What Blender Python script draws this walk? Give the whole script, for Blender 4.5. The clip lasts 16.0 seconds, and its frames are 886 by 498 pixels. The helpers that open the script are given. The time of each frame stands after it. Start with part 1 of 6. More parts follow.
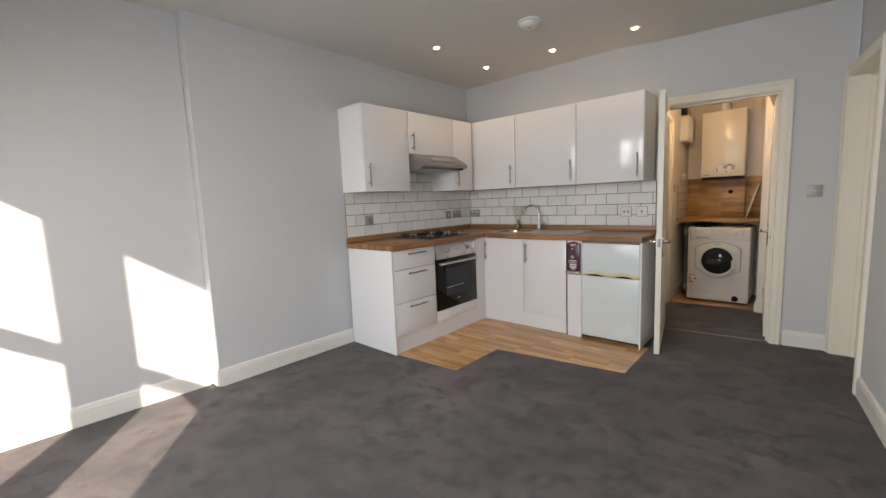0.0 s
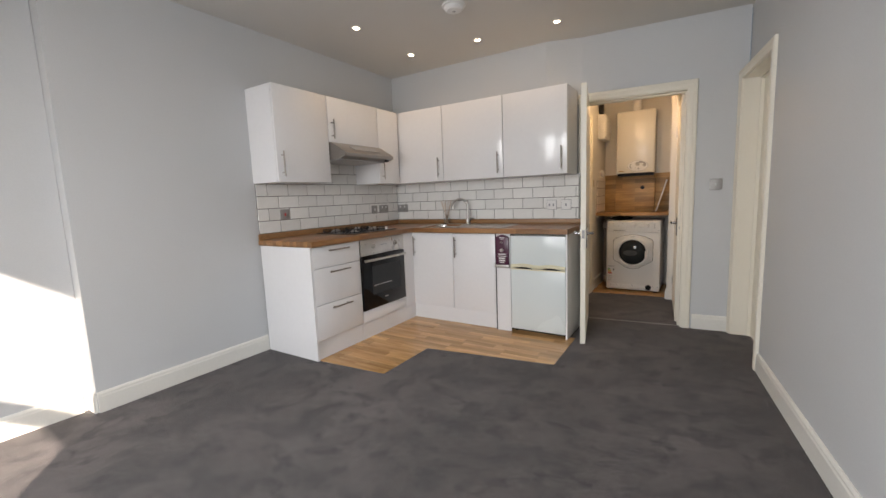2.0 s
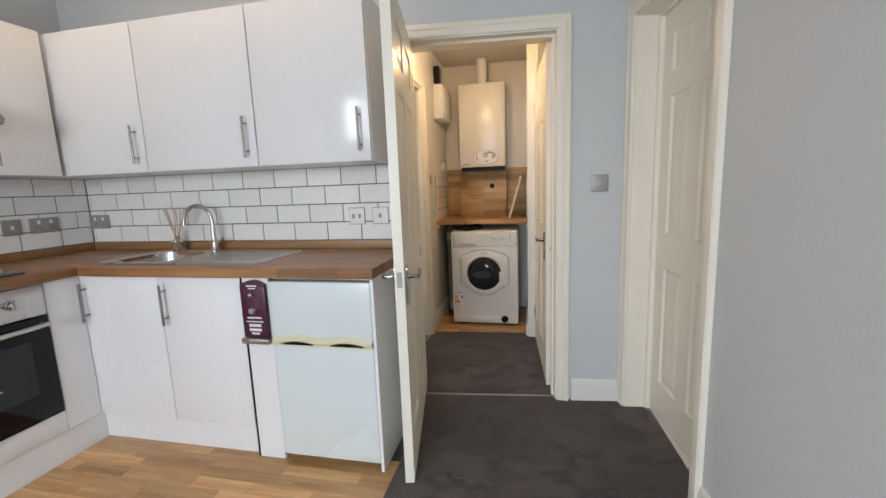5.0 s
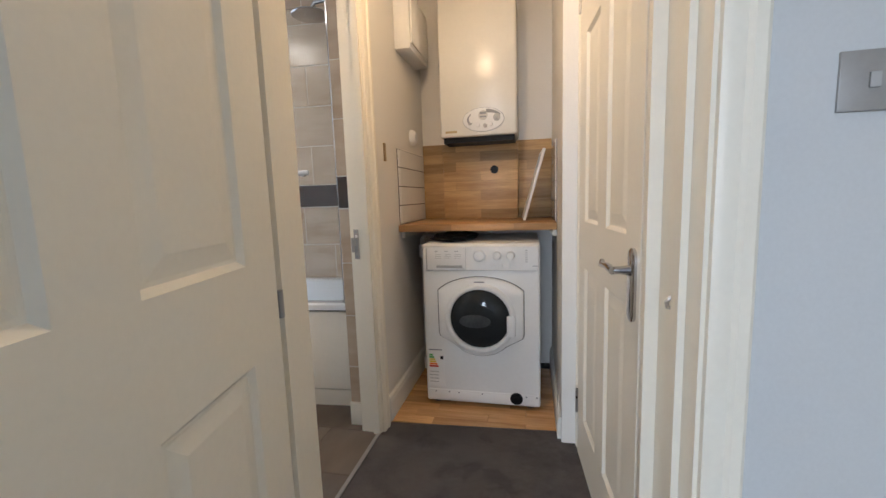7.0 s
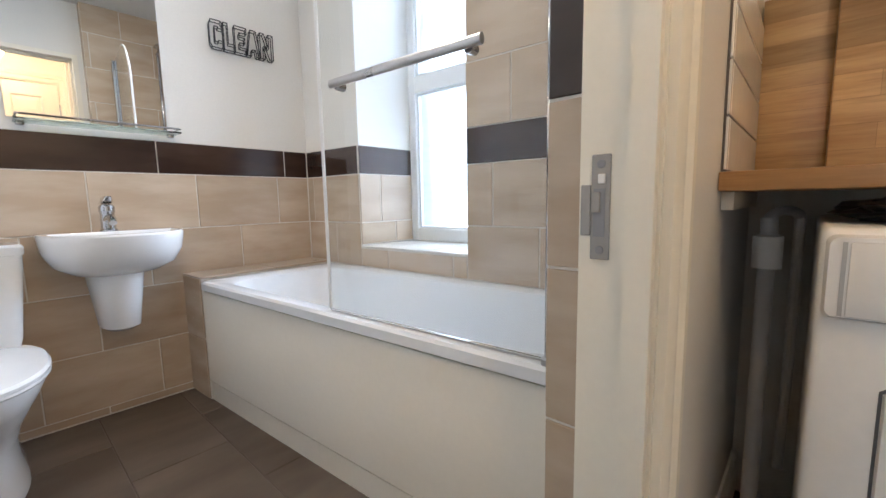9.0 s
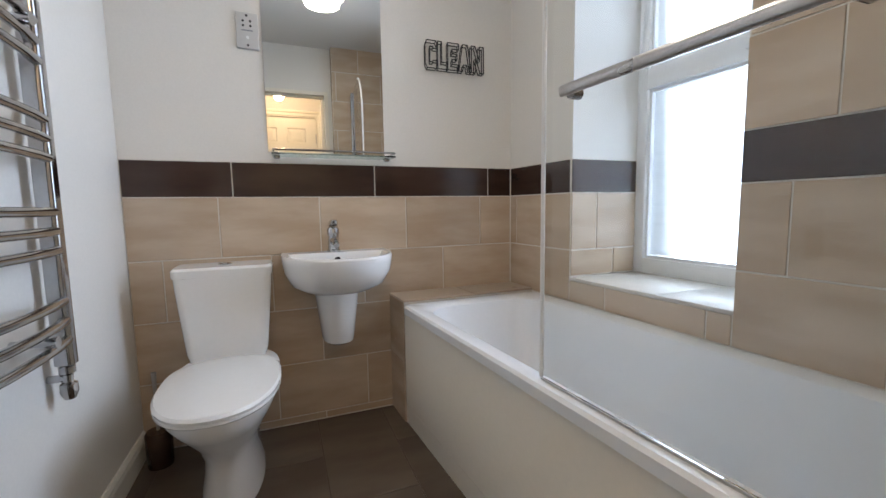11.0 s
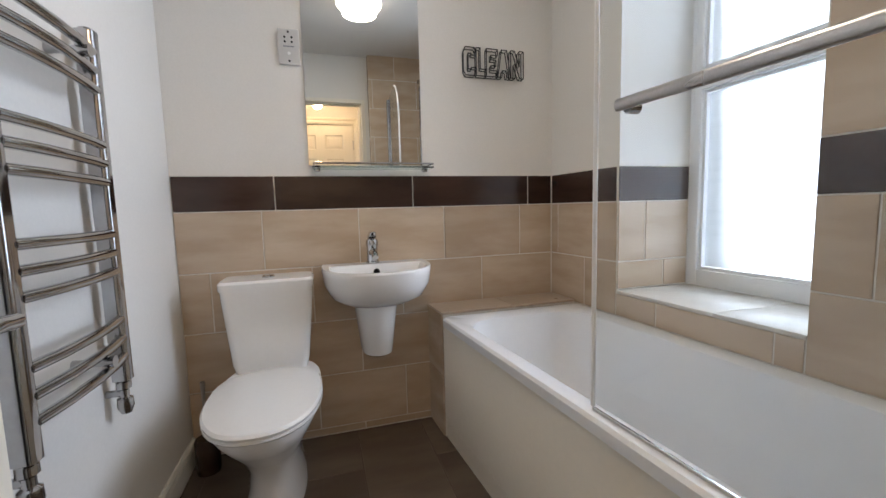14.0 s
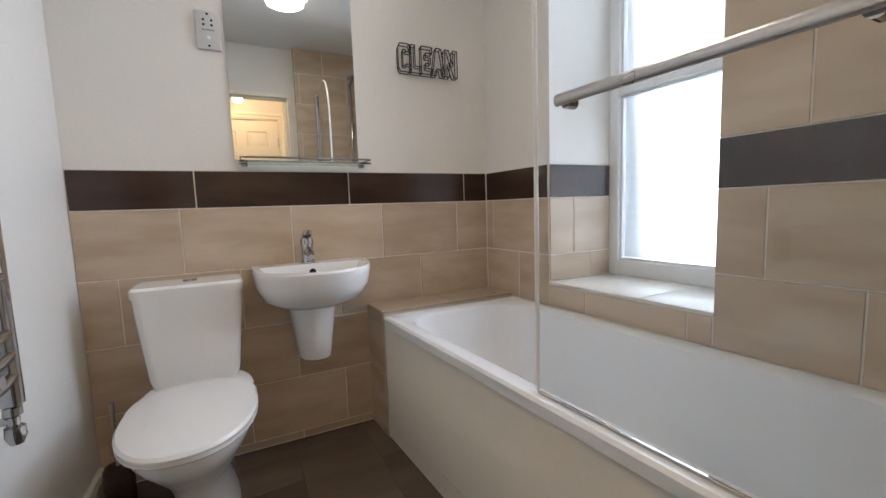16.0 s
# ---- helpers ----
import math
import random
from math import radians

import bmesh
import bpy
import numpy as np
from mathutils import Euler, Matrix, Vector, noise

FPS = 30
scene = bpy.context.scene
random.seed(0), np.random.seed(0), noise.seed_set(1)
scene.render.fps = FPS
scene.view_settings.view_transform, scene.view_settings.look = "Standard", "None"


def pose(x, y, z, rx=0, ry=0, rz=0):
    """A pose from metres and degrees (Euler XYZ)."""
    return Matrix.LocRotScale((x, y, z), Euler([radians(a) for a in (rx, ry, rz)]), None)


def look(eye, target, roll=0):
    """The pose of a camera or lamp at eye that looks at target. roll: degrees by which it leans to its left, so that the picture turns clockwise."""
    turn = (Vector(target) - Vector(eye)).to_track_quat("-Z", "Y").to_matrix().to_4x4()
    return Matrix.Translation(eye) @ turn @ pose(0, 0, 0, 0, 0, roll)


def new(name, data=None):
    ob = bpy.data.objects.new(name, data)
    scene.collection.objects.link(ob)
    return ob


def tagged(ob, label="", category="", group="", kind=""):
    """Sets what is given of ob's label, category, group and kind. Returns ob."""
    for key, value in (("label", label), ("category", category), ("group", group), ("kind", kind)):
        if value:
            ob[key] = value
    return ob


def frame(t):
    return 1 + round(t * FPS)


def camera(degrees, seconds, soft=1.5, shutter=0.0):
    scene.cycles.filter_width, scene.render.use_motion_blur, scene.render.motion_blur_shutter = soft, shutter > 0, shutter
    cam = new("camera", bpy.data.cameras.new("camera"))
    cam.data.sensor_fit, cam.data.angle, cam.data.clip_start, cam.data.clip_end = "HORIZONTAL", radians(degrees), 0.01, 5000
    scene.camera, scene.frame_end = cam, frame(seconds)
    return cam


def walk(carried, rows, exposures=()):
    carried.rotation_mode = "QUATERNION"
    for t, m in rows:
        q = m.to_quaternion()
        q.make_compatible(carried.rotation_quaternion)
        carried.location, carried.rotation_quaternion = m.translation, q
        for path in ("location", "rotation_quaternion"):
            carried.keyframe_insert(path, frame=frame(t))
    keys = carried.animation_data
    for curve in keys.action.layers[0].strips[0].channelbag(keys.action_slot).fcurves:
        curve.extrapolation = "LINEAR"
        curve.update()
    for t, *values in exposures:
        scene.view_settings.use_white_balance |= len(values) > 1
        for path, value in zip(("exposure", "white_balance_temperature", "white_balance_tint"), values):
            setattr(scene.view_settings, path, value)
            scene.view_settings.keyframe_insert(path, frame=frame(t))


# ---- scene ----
cam = camera(95.2, 16.0)
PATH = [
    (0, (0.481, 0.842, 1.26), (-0.845, 2.32, 1.022), -2.3),
    (0.5, (0.477, 0.856, 1.264), (-0.8, 2.377, 1.023), -2.3),
    (1, (0.48, 0.89, 1.251), (-0.741, 2.456, 1.008), -2.2),
    (1.5, (0.459, 0.93, 1.233), (-0.69, 2.547, 0.982), -2.2),
    (2, (0.402, 0.998, 1.198), (-0.654, 2.678, 0.945), -2.2),
    (2.5, (0.342, 1.164, 1.195), (-0.601, 2.907, 0.931), -2.3),
    (3, (0.33, 1.454, 1.197), (-0.484, 3.259, 0.919), -2.2),
    (3.5, (0.266, 1.71, 1.19), (-0.416, 3.569, 0.907), -2.2),
    (4, (0.179, 2.008, 1.242), (-0.393, 3.903, 0.948), -2.1),
    (4.5, (0.169, 2.399, 1.233), (-0.307, 4.319, 0.939), -2.2),
    (5, (0.169, 2.707, 1.224), (-0.249, 4.64, 0.926), -2.1),
    (5.2, (0.153, 2.848, 1.23), (-0.248, 4.784, 0.928), -1.9),
    (7.3, (0.006, 4.47, 1.059), (-0.447, 6.403, 0.818), -2.0),
    (7.5, (-0.022, 4.626, 1.059), (-0.539, 6.543, 0.822), -1.8),
    (8, (-0.131, 4.983, 1.051), (-0.901, 6.813, 0.811), -1.5),
    (8.5, (-0.339, 5.213, 0.979), (-1.39, 6.898, 0.74), -1.3),
    (9, (-0.522, 5.365, 0.891), (-1.855, 6.838, 0.653), -1.1),
    (9.5, (-0.614, 5.41, 0.871), (-2.16, 6.658, 0.636), -1.0),
    (10, (-0.693, 5.453, 0.914), (-2.398, 6.475, 0.692), -0.9),
    (12.5, (-0.87, 5.478, 1.004), (-2.764, 6.089, 0.802), -1.2),
    (13, (-0.869, 5.468, 1.017), (-2.769, 6.058, 0.815), -1.3),
    (13.5, (-0.863, 5.476, 1.025), (-2.771, 6.044, 0.832), -1.4),
    (14, (-0.854, 5.464, 1.026), (-2.76, 6.038, 0.826), -1.5),
    (14.5, (-0.848, 5.456, 1.01), (-2.745, 6.058, 0.814), -1.6),
    (15, (-0.851, 5.436, 1.011), (-2.725, 6.103, 0.806), -1.7),
    (15.5, (-0.853, 5.452, 0.996), (-2.7, 6.195, 0.805), -1.8),
    (16, (-0.872, 5.431, 1.006), (-2.652, 6.319, 0.804), -1.9),
]
EXPOSURES = [(0.0, 1.2, 7500, 18), (2.0, 1.3, 7400, 18), (4.0, 1.54, 7100, 16), (5.5, 1.68, 6600, 14), (7.3, 1.8, 5900, 14), (8.2, 1.88, 5600, 14), (8.6, 2.13, 5850, 14), (9.2, 2.15, 6000, 13), (10.0, 1.82, 6100, 13), (12.5, 1.42, 6450, 15), (16.0, 1.44, 6550, 15)]
walk(cam, [(t, look(eye, target, roll)) for t, eye, target, roll in PATH], EXPOSURES)

# ---- world, sun and large lights ----
SUN_ELEV, SUN_X, SUN_Y = 23.2, -1.353, 1.0
world = bpy.data.worlds.new("world")
scene.world = world
world.use_nodes = True
wn, wl = world.node_tree.nodes, world.node_tree.links
sky = wn.new("ShaderNodeTexSky")
sky.sky_type, sky.sun_disc = "NISHITA", False
sky.sun_elevation = radians(SUN_ELEV)
sky.sun_rotation = math.atan2(-SUN_X, -SUN_Y)
wn["Background"].inputs["Strength"].default_value = 0.055
wl.new(sky.outputs["Color"], wn["Background"].inputs["Color"])


def lamp(name, kind, m, power, color, size=0.1, size_y=None, spot=None):
    d = bpy.data.lights.new(name, kind)
    d.energy, d.color = power, color
    if kind == "AREA":
        d.shape, d.size, d.size_y = "RECTANGLE" if size_y else "DISK", size, size_y or size
    elif kind == "SUN":
        d.angle = radians(size)
    else:
        d.shadow_soft_size = size
    if spot:
        d.spot_size, d.spot_blend = radians(spot), 0.7
    ob = new(name, d)
    ob.matrix_world = m
    return ob


_h = math.hypot(SUN_X, SUN_Y)
lamp("sun", "SUN", look((0, 0, 0), (SUN_X, SUN_Y, -_h * math.tan(radians(SUN_ELEV)))), 5.0, (1.0, 0.93, 0.84), 0.6)
# daylight that falls through the two living room windows and the bathroom window
lamp("window_light", "AREA", pose(-0.14, -0.31, 1.42, 52, 0, -12), 25.0, (0.79, 0.905, 1.0), 0.7, 1.6)
lamp("window_light", "AREA", pose(-1.21, -0.31, 1.42, 52, 0, -12), 25.0, (0.79, 0.905, 1.0), 0.7, 1.6)
lamp("window_light", "AREA", pose(-1.88, 7.145, 1.5, -84, 0, 3.6), 5.1, (0.70, 0.83, 1.0), 0.6, 1.55).data.spread = radians(125)


# ---- materials ----
def nodes_of(name):
    m = bpy.data.materials.new(name)
    m.use_nodes = True
    return m, m.node_tree.nodes, m.node_tree.links, m.node_tree.nodes["Principled BSDF"]


def tex_coord(n, l, scale, kind="Object"):
    c = n.new("ShaderNodeTexCoord")
    mp = n.new("ShaderNodeMapping")
    mp.inputs["Scale"].default_value = scale
    l.new(c.outputs[kind], mp.inputs["Vector"])
    return mp.outputs["Vector"]


def mix_color(n, l, a, b, fac=None):
    mx = n.new("ShaderNodeMix")
    mx.data_type = "RGBA"
    for k, v in ((6, a), (7, b)):
        if isinstance(v, (tuple, list)):
            mx.inputs[k].default_value = (*v, 1)
        else:
            l.new(v, mx.inputs[k])
    if fac is not None:
        l.new(fac, mx.inputs[0])
    return mx.outputs[2]


def ramp(n, l, src, lo, hi):
    r = n.new("ShaderNodeMapRange")
    r.inputs["From Min"].default_value, r.inputs["From Max"].default_value = lo, hi
    l.new(src, r.inputs["Value"])
    return r.outputs["Result"]


def noise_tex(n, l, vec, scale, detail=4.0, rough=0.55):
    t = n.new("ShaderNodeTexNoise")
    t.inputs["Scale"].default_value, t.inputs["Detail"].default_value, t.inputs["Roughness"].default_value = scale, detail, rough
    l.new(vec, t.inputs["Vector"])
    return t.outputs["Fac"]


def bump(n, l, b, height, strength, dist=0.002):
    bp = n.new("ShaderNodeBump")
    bp.inputs["Strength"].default_value, bp.inputs["Distance"].default_value = strength, dist
    l.new(height, bp.inputs["Height"])
    l.new(bp.outputs["Normal"], b.inputs["Normal"])


def surface(name, color, rough=0.5, metal=0.0, vary=0.08, big=1.5, fine=60.0, relief=0.1, dist=0.001, rough_vary=0.1, coat=0.0, piece=0.0, spec=None):
    """A plain surface with broad and fine variation of tone, gloss and relief."""
    m, n, l, b = nodes_of(name)
    v = tex_coord(n, l, (1, 1, 1))
    f1, f2 = noise_tex(n, l, v, big, 3), noise_tex(n, l, v, fine, 4)
    add = n.new("ShaderNodeMath")
    add.operation = "ADD"
    l.new(f1, add.inputs[0]), l.new(f2, add.inputs[1])
    fac = ramp(n, l, add.outputs[0], 0.7, 1.3)
    col = mix_color(n, l, tuple(c * (1 - vary) for c in color), tuple(min(1.0, c * (1 + vary)) for c in color), fac)
    if piece:
        info = n.new("ShaderNodeObjectInfo")
        hsv = n.new("ShaderNodeHueSaturation")
        l.new(ramp_to(n, l, info.outputs["Random"], 1 - piece, 1 + piece), hsv.inputs["Value"])
        l.new(col, hsv.inputs["Color"])
        col = hsv.outputs["Color"]
    l.new(col, b.inputs["Base Color"])
    b.inputs["Metallic"].default_value = metal
    l.new(ramp_to(n, l, f1, max(0.02, rough - rough_vary), min(1, rough + rough_vary)), b.inputs["Roughness"])
    if coat:
        b.inputs["Coat Weight"].default_value, b.inputs["Coat Roughness"].default_value = coat, 0.08
    if spec is not None:
        b.inputs["Specular IOR Level"].default_value = spec
    if relief:
        bump(n, l, b, f2, relief, dist)
    return m


def ramp_to(n, l, src, lo, hi):
    r = n.new("ShaderNodeMapRange")
    r.inputs["To Min"].default_value, r.inputs["To Max"].default_value = lo, hi
    l.new(src, r.inputs["Value"])
    return r.outputs["Result"]


def wood(name, dark, light, along, rough=0.35, stave=0.0, piece=0.25, grain=1.0, upright=False):
    """Wood with grain along one axis; stave > 0 adds butcher-block staves of that width."""
    m, n, l, b = nodes_of(name)
    sc = [14.0 * grain] * 3
    sc["xyz".index(along)] = 1.2 * grain
    v = tex_coord(n, l, sc)
    info = n.new("ShaderNodeObjectInfo")
    off = n.new("ShaderNodeVectorMath")
    off.operation = "ADD"
    l.new(v, off.inputs[0])
    cmb = n.new("ShaderNodeCombineXYZ")
    mul = n.new("ShaderNodeMath")
    mul.operation = "MULTIPLY"
    mul.inputs[1].default_value = 50.0
    l.new(info.outputs["Random"], mul.inputs[0])
    for k in range(3):
        l.new(mul.outputs[0], cmb.inputs[k])
    l.new(cmb.outputs[0], off.inputs[1])
    g = noise_tex(n, l, off.outputs[0], 2.0, 6, 0.6)
    f = noise_tex(n, l, off.outputs[0], 9.0, 3, 0.6)
    col = mix_color(n, l, dark, light, ramp(n, l, g, 0.32, 0.68))
    col = mix_color(n, l, col, tuple(c * 0.72 for c in dark), ramp_to(n, l, ramp(n, l, f, 0.5, 0.75), 0, 0.45))
    if stave:
        bs = [1.0] * 3
        v2 = tex_coord(n, l, (1, 1, 1))
        if along == "y":
            rot = n.new("ShaderNodeMapping")
            rot.inputs["Rotation"].default_value = (0, 0, radians(90))
            l.new(v2, rot.inputs["Vector"])
            v2 = rot.outputs["Vector"]
        if upright:
            rot = n.new("ShaderNodeMapping")
            rot.inputs["Rotation"].default_value = (radians(90), 0, 0)
            l.new(v2, rot.inputs["Vector"])
            v2 = rot.outputs["Vector"]
        br = n.new("ShaderNodeTexBrick")
        br.inputs["Scale"].default_value = 1.0
        br.inputs["Brick Width"].default_value, br.inputs["Row Height"].default_value = stave * 7, stave
        br.inputs["Mortar Size"].default_value = 0.0004
        br.inputs["Color1"].default_value, br.inputs["Color2"].default_value = (0.52, 0.5, 0.47, 1), (1.2, 1.15, 1.1, 1)
        br.inputs["Mortar"].default_value = (0.5, 0.45, 0.4, 1)
        br.offset_frequency, br.offset = 2, 0.37
        l.new(v2, br.inputs["Vector"])
        ml = n.new("ShaderNodeMix")
        ml.data_type, ml.blend_type = "RGBA", "MULTIPLY"
        ml.inputs[0].default_value = 0.8
        l.new(col, ml.inputs[6]), l.new(br.outputs["Color"], ml.inputs[7])
        col = ml.outputs[2]
    hsv = n.new("ShaderNodeHueSaturation")
    l.new(ramp_to(n, l, info.outputs["Random"], 1 - piece, 1 + piece), hsv.inputs["Value"])
    l.new(col, hsv.inputs["Color"])
    l.new(hsv.outputs["Color"], b.inputs["Base Color"])
    l.new(ramp_to(n, l, g, rough - 0.08, rough + 0.1), b.inputs["Roughness"])
    bump(n, l, b, f, 0.08, 0.001)
    return m


def carpet_material():
    m, n, l, b = nodes_of("carpet")
    v = tex_coord(n, l, (1, 1, 1))
    warp = noise_tex(n, l, v, 2.2, 3, 0.6)
    mv = n.new("ShaderNodeVectorMath")
    mv.operation = "ADD"
    cw = n.new("ShaderNodeCombineXYZ")
    warp = ramp_to(n, l, warp, 0.0, 0.22)
    l.new(warp, cw.inputs[0]), l.new(warp, cw.inputs[1])
    l.new(v, mv.inputs[0]), l.new(cw.outputs[0], mv.inputs[1])
    area = noise_tex(n, l, v, 0.9, 3, 0.55)
    blotch = noise_tex(n, l, mv.outputs[0], 3.4, 4, 0.6)
    tread = noise_tex(n, l, mv.outputs[0], 8.0, 5, 0.62)
    pile = noise_tex(n, l, v, 260, 2, 0.7)
    clump = noise_tex(n, l, v, 38, 4, 0.7)
    col = mix_color(n, l, (0.072, 0.058, 0.056), (0.160, 0.134, 0.130), ramp(n, l, area, 0.35, 0.68))
    col = mix_color(n, l, col, (0.044, 0.038, 0.039), ramp_to(n, l, ramp(n, l, blotch, 0.45, 0.62), 0.0, 0.72))
    col = mix_color(n, l, col, (0.031, 0.027, 0.028), ramp_to(n, l, ramp(n, l, tread, 0.51, 0.61), 0.0, 0.8))
    col = mix_color(n, l, col, (0.05, 0.044, 0.045), ramp_to(n, l, ramp(n, l, pile, 0.35, 0.7), 0.0, 0.45))
    col = mix_color(n, l, col, (0.165, 0.148, 0.142), ramp_to(n, l, ramp(n, l, clump, 0.5, 0.8), 0.0, 0.3))
    l.new(col, b.inputs["Base Color"])
    b.inputs["Roughness"].default_value = 0.95
    b.inputs["Specular IOR Level"].default_value = 0.1
    b.inputs["Sheen Weight"].default_value = 0.25
    add = n.new("ShaderNodeMath")
    add.operation = "ADD"
    l.new(pile, add.inputs[0]), l.new(clump, add.inputs[1])
    bump(n, l, b, add.outputs[0], 0.9, 0.008)
    return m


def streak_tile(name, base, streak, rough, piece, scale=(3.0, 3.0, 11.0)):
    """Ceramic tile with soft cloudy streaks that differ from tile to tile."""
    m, n, l, b = nodes_of(name)
    c = n.new("ShaderNodeTexCoord")
    info = n.new("ShaderNodeObjectInfo")
    mp = n.new("ShaderNodeMapping")
    mp.inputs["Scale"].default_value = scale
    l.new(c.outputs["Object"], mp.inputs["Vector"])
    mul = n.new("ShaderNodeMath")
    mul.operation = "MULTIPLY"
    mul.inputs[1].default_value = 37.0
    l.new(info.outputs["Random"], mul.inputs[0])
    cmb = n.new("ShaderNodeCombineXYZ")
    for k in range(3):
        l.new(mul.outputs[0], cmb.inputs[k])
    l.new(cmb.outputs[0], mp.inputs["Location"])
    f = noise_tex(n, l, mp.outputs["Vector"], 1.1, 5, 0.52)
    f2 = noise_tex(n, l, c.outputs["Object"], 90, 3, 0.6)
    col = mix_color(n, l, base, streak, ramp(n, l, f, 0.38, 0.7))
    hsv = n.new("ShaderNodeHueSaturation")
    l.new(ramp_to(n, l, info.outputs["Random"], 1 - piece, 1 + piece), hsv.inputs["Value"])
    l.new(col, hsv.inputs["Color"])
    l.new(hsv.outputs["Color"], b.inputs["Base Color"])
    l.new(ramp_to(n, l, f2, rough - 0.03, rough + 0.03), b.inputs["Roughness"])
    bump(n, l, b, f, 0.02, 0.0006)
    return m


def glass_material(name, rough=0.0, tint=(1, 1, 1), ior=1.45):
    m, n, l, b = nodes_of(name)
    b.inputs["Base Color"].default_value = (*tint, 1)
    b.inputs["Transmission Weight"].default_value = 1.0
    b.inputs["Roughness"].default_value = rough
    b.inputs["IOR"].default_value = ior
    return m


def glow(name, color, strength):
    m, n, l, b = nodes_of(name)
    b.inputs["Base Color"].default_value = (*color, 1)
    b.inputs["Emission Color"].default_value = (*color, 1)
    b.inputs["Emission Strength"].default_value = strength
    return m


def mirror_material():
    m, n, l, b = nodes_of("mirror")
    b.inputs["Base Color"].default_value = (0.86, 0.88, 0.87, 1)
    b.inputs["Metallic"].default_value, b.inputs["Roughness"].default_value = 1.0, 0.01
    return m


WALL_GREY = surface("grey_wall_paint", (0.575, 0.59, 0.60), 0.6, vary=0.03, big=0.9, fine=140, relief=0.12, dist=0.0006)
WALL_WHITE = surface("white_wall_paint", (0.76, 0.735, 0.69), 0.5, vary=0.03, big=0.9, fine=140, relief=0.12, dist=0.0006)
CEILING = surface("ceiling_paint", (0.66, 0.64, 0.61), 0.8, vary=0.03, big=0.7, fine=120, relief=0.15)
GLOSS = surface("white_gloss_woodwork", (0.83, 0.785, 0.68), 0.4, vary=0.02, big=2.0, fine=80, relief=0.0, rough_vary=0.03)
SKIRT = surface("white_skirting_paint", (0.78, 0.77, 0.72), 0.35, vary=0.03, big=2.0, fine=80, relief=0.06)
CARPET = carpet_material()
LAMINATE = wood("oak_laminate", (0.45, 0.235, 0.09), (0.70, 0.42, 0.19), "x", 0.2, piece=0.25, grain=0.8)
WORKTOP = wood("butcher_block", (0.26, 0.115, 0.045), (0.43, 0.225, 0.095), "x", 0.32, stave=0.04, piece=0.0)
WORKTOP_Y = wood("butcher_block_run", (0.26, 0.115, 0.045), (0.43, 0.225, 0.095), "y", 0.32, stave=0.04, piece=0.0)
UPSTAND = wood("wooden_upstand", (0.25, 0.125, 0.05), (0.35, 0.185, 0.08), "x", 0.4, piece=0.05)
ALCOVE_BACK = wood("alcove_oak_upright", (0.40, 0.24, 0.10), (0.62, 0.43, 0.215), "x", 0.38, stave=0.058, piece=0.05, upright=True)
ALCOVE_OAK = wood("alcove_oak_block", (0.38, 0.2, 0.075), (0.58, 0.34, 0.14), "x", 0.38, stave=0.045, piece=0.05)
DOOR_WHITE = surface("high_gloss_white_door", (0.80, 0.80, 0.81), 0.16, vary=0.015, big=1.0, fine=30, relief=0.015, rough_vary=0.04)
CARCASS = surface("white_melamine", (0.78, 0.78, 0.79), 0.35, vary=0.02, relief=0.03)
NICKEL = surface("satin_nickel", (0.33, 0.32, 0.31), 0.45, 0.3, vary=0.06, relief=0.03)
HOOD_STEEL = surface("dull_steel", (0.36, 0.34, 0.32), 0.36, 1.0, vary=0.08, big=6, fine=200, relief=0.05)
HANDLE = surface("satin_handle_steel", (0.29, 0.27, 0.25), 0.34, 1.0, vary=0.08, big=6, fine=200, relief=0.03)
HOB_PLATE = surface("dark_hob_steel", (0.15, 0.14, 0.135), 0.22, 1.0, vary=0.08, big=6, fine=200, relief=0.03)
STEEL = surface("brushed_steel", (0.54, 0.52, 0.50), 0.3, 1.0, vary=0.08, big=6, fine=200, relief=0.05)
# chrome with the dim surroundings it reflects put into a darker base tone
RADIATOR_CHROME = surface("dimmed_chrome", (0.48, 0.48, 0.485), 0.11, 1.0, vary=0.06, big=8, fine=60, relief=0.0, rough_vary=0.04)
CHROME = surface("chrome", (0.52, 0.52, 0.53), 0.07, 1.0, vary=0.05, big=8, fine=60, relief=0.0, rough_vary=0.03)
BLACK = surface("black_plastic", (0.009, 0.009, 0.010), 0.4, vary=0.2, relief=0.05, spec=0.15)
BLACK_GLASS = surface("black_oven_glass", (0.005, 0.005, 0.006), 0.06, vary=0.1, relief=0.0, rough_vary=0.02, spec=0.25)
DARK_GLASS = surface("smoked_window_glass", (0.018, 0.021, 0.023), 0.08, vary=0.1, relief=0.0, rough_vary=0.02, spec=0.35)
OVAL_GLASS = surface("grey_oval_glass", (0.055, 0.06, 0.064), 0.1, vary=0.25, big=14, relief=0.0, rough_vary=0.03, spec=0.4)
WHITE_PLASTIC = surface("white_plastic", (0.78, 0.78, 0.77), 0.32, vary=0.02, relief=0.02)
BOILER_ENAMEL = surface("boiler_enamel", (0.74, 0.72, 0.66), 0.25, vary=0.02, relief=0.03)
AGED_PLASTIC = surface("aged_white_plastic", (0.56, 0.55, 0.53), 0.4, vary=0.04, relief=0.02)
GREY_PLASTIC = surface("grey_plastic", (0.42, 0.42, 0.42), 0.4, vary=0.05, relief=0.03)
CREAM_PLASTIC = surface("cream_plastic", (0.72, 0.68, 0.50), 0.4, vary=0.05, relief=0.03)
FRIDGE_WHITE = surface("fridge_white_enamel", (0.68, 0.74, 0.74), 0.25, vary=0.02, fine=220, relief=0.08, dist=0.0005)
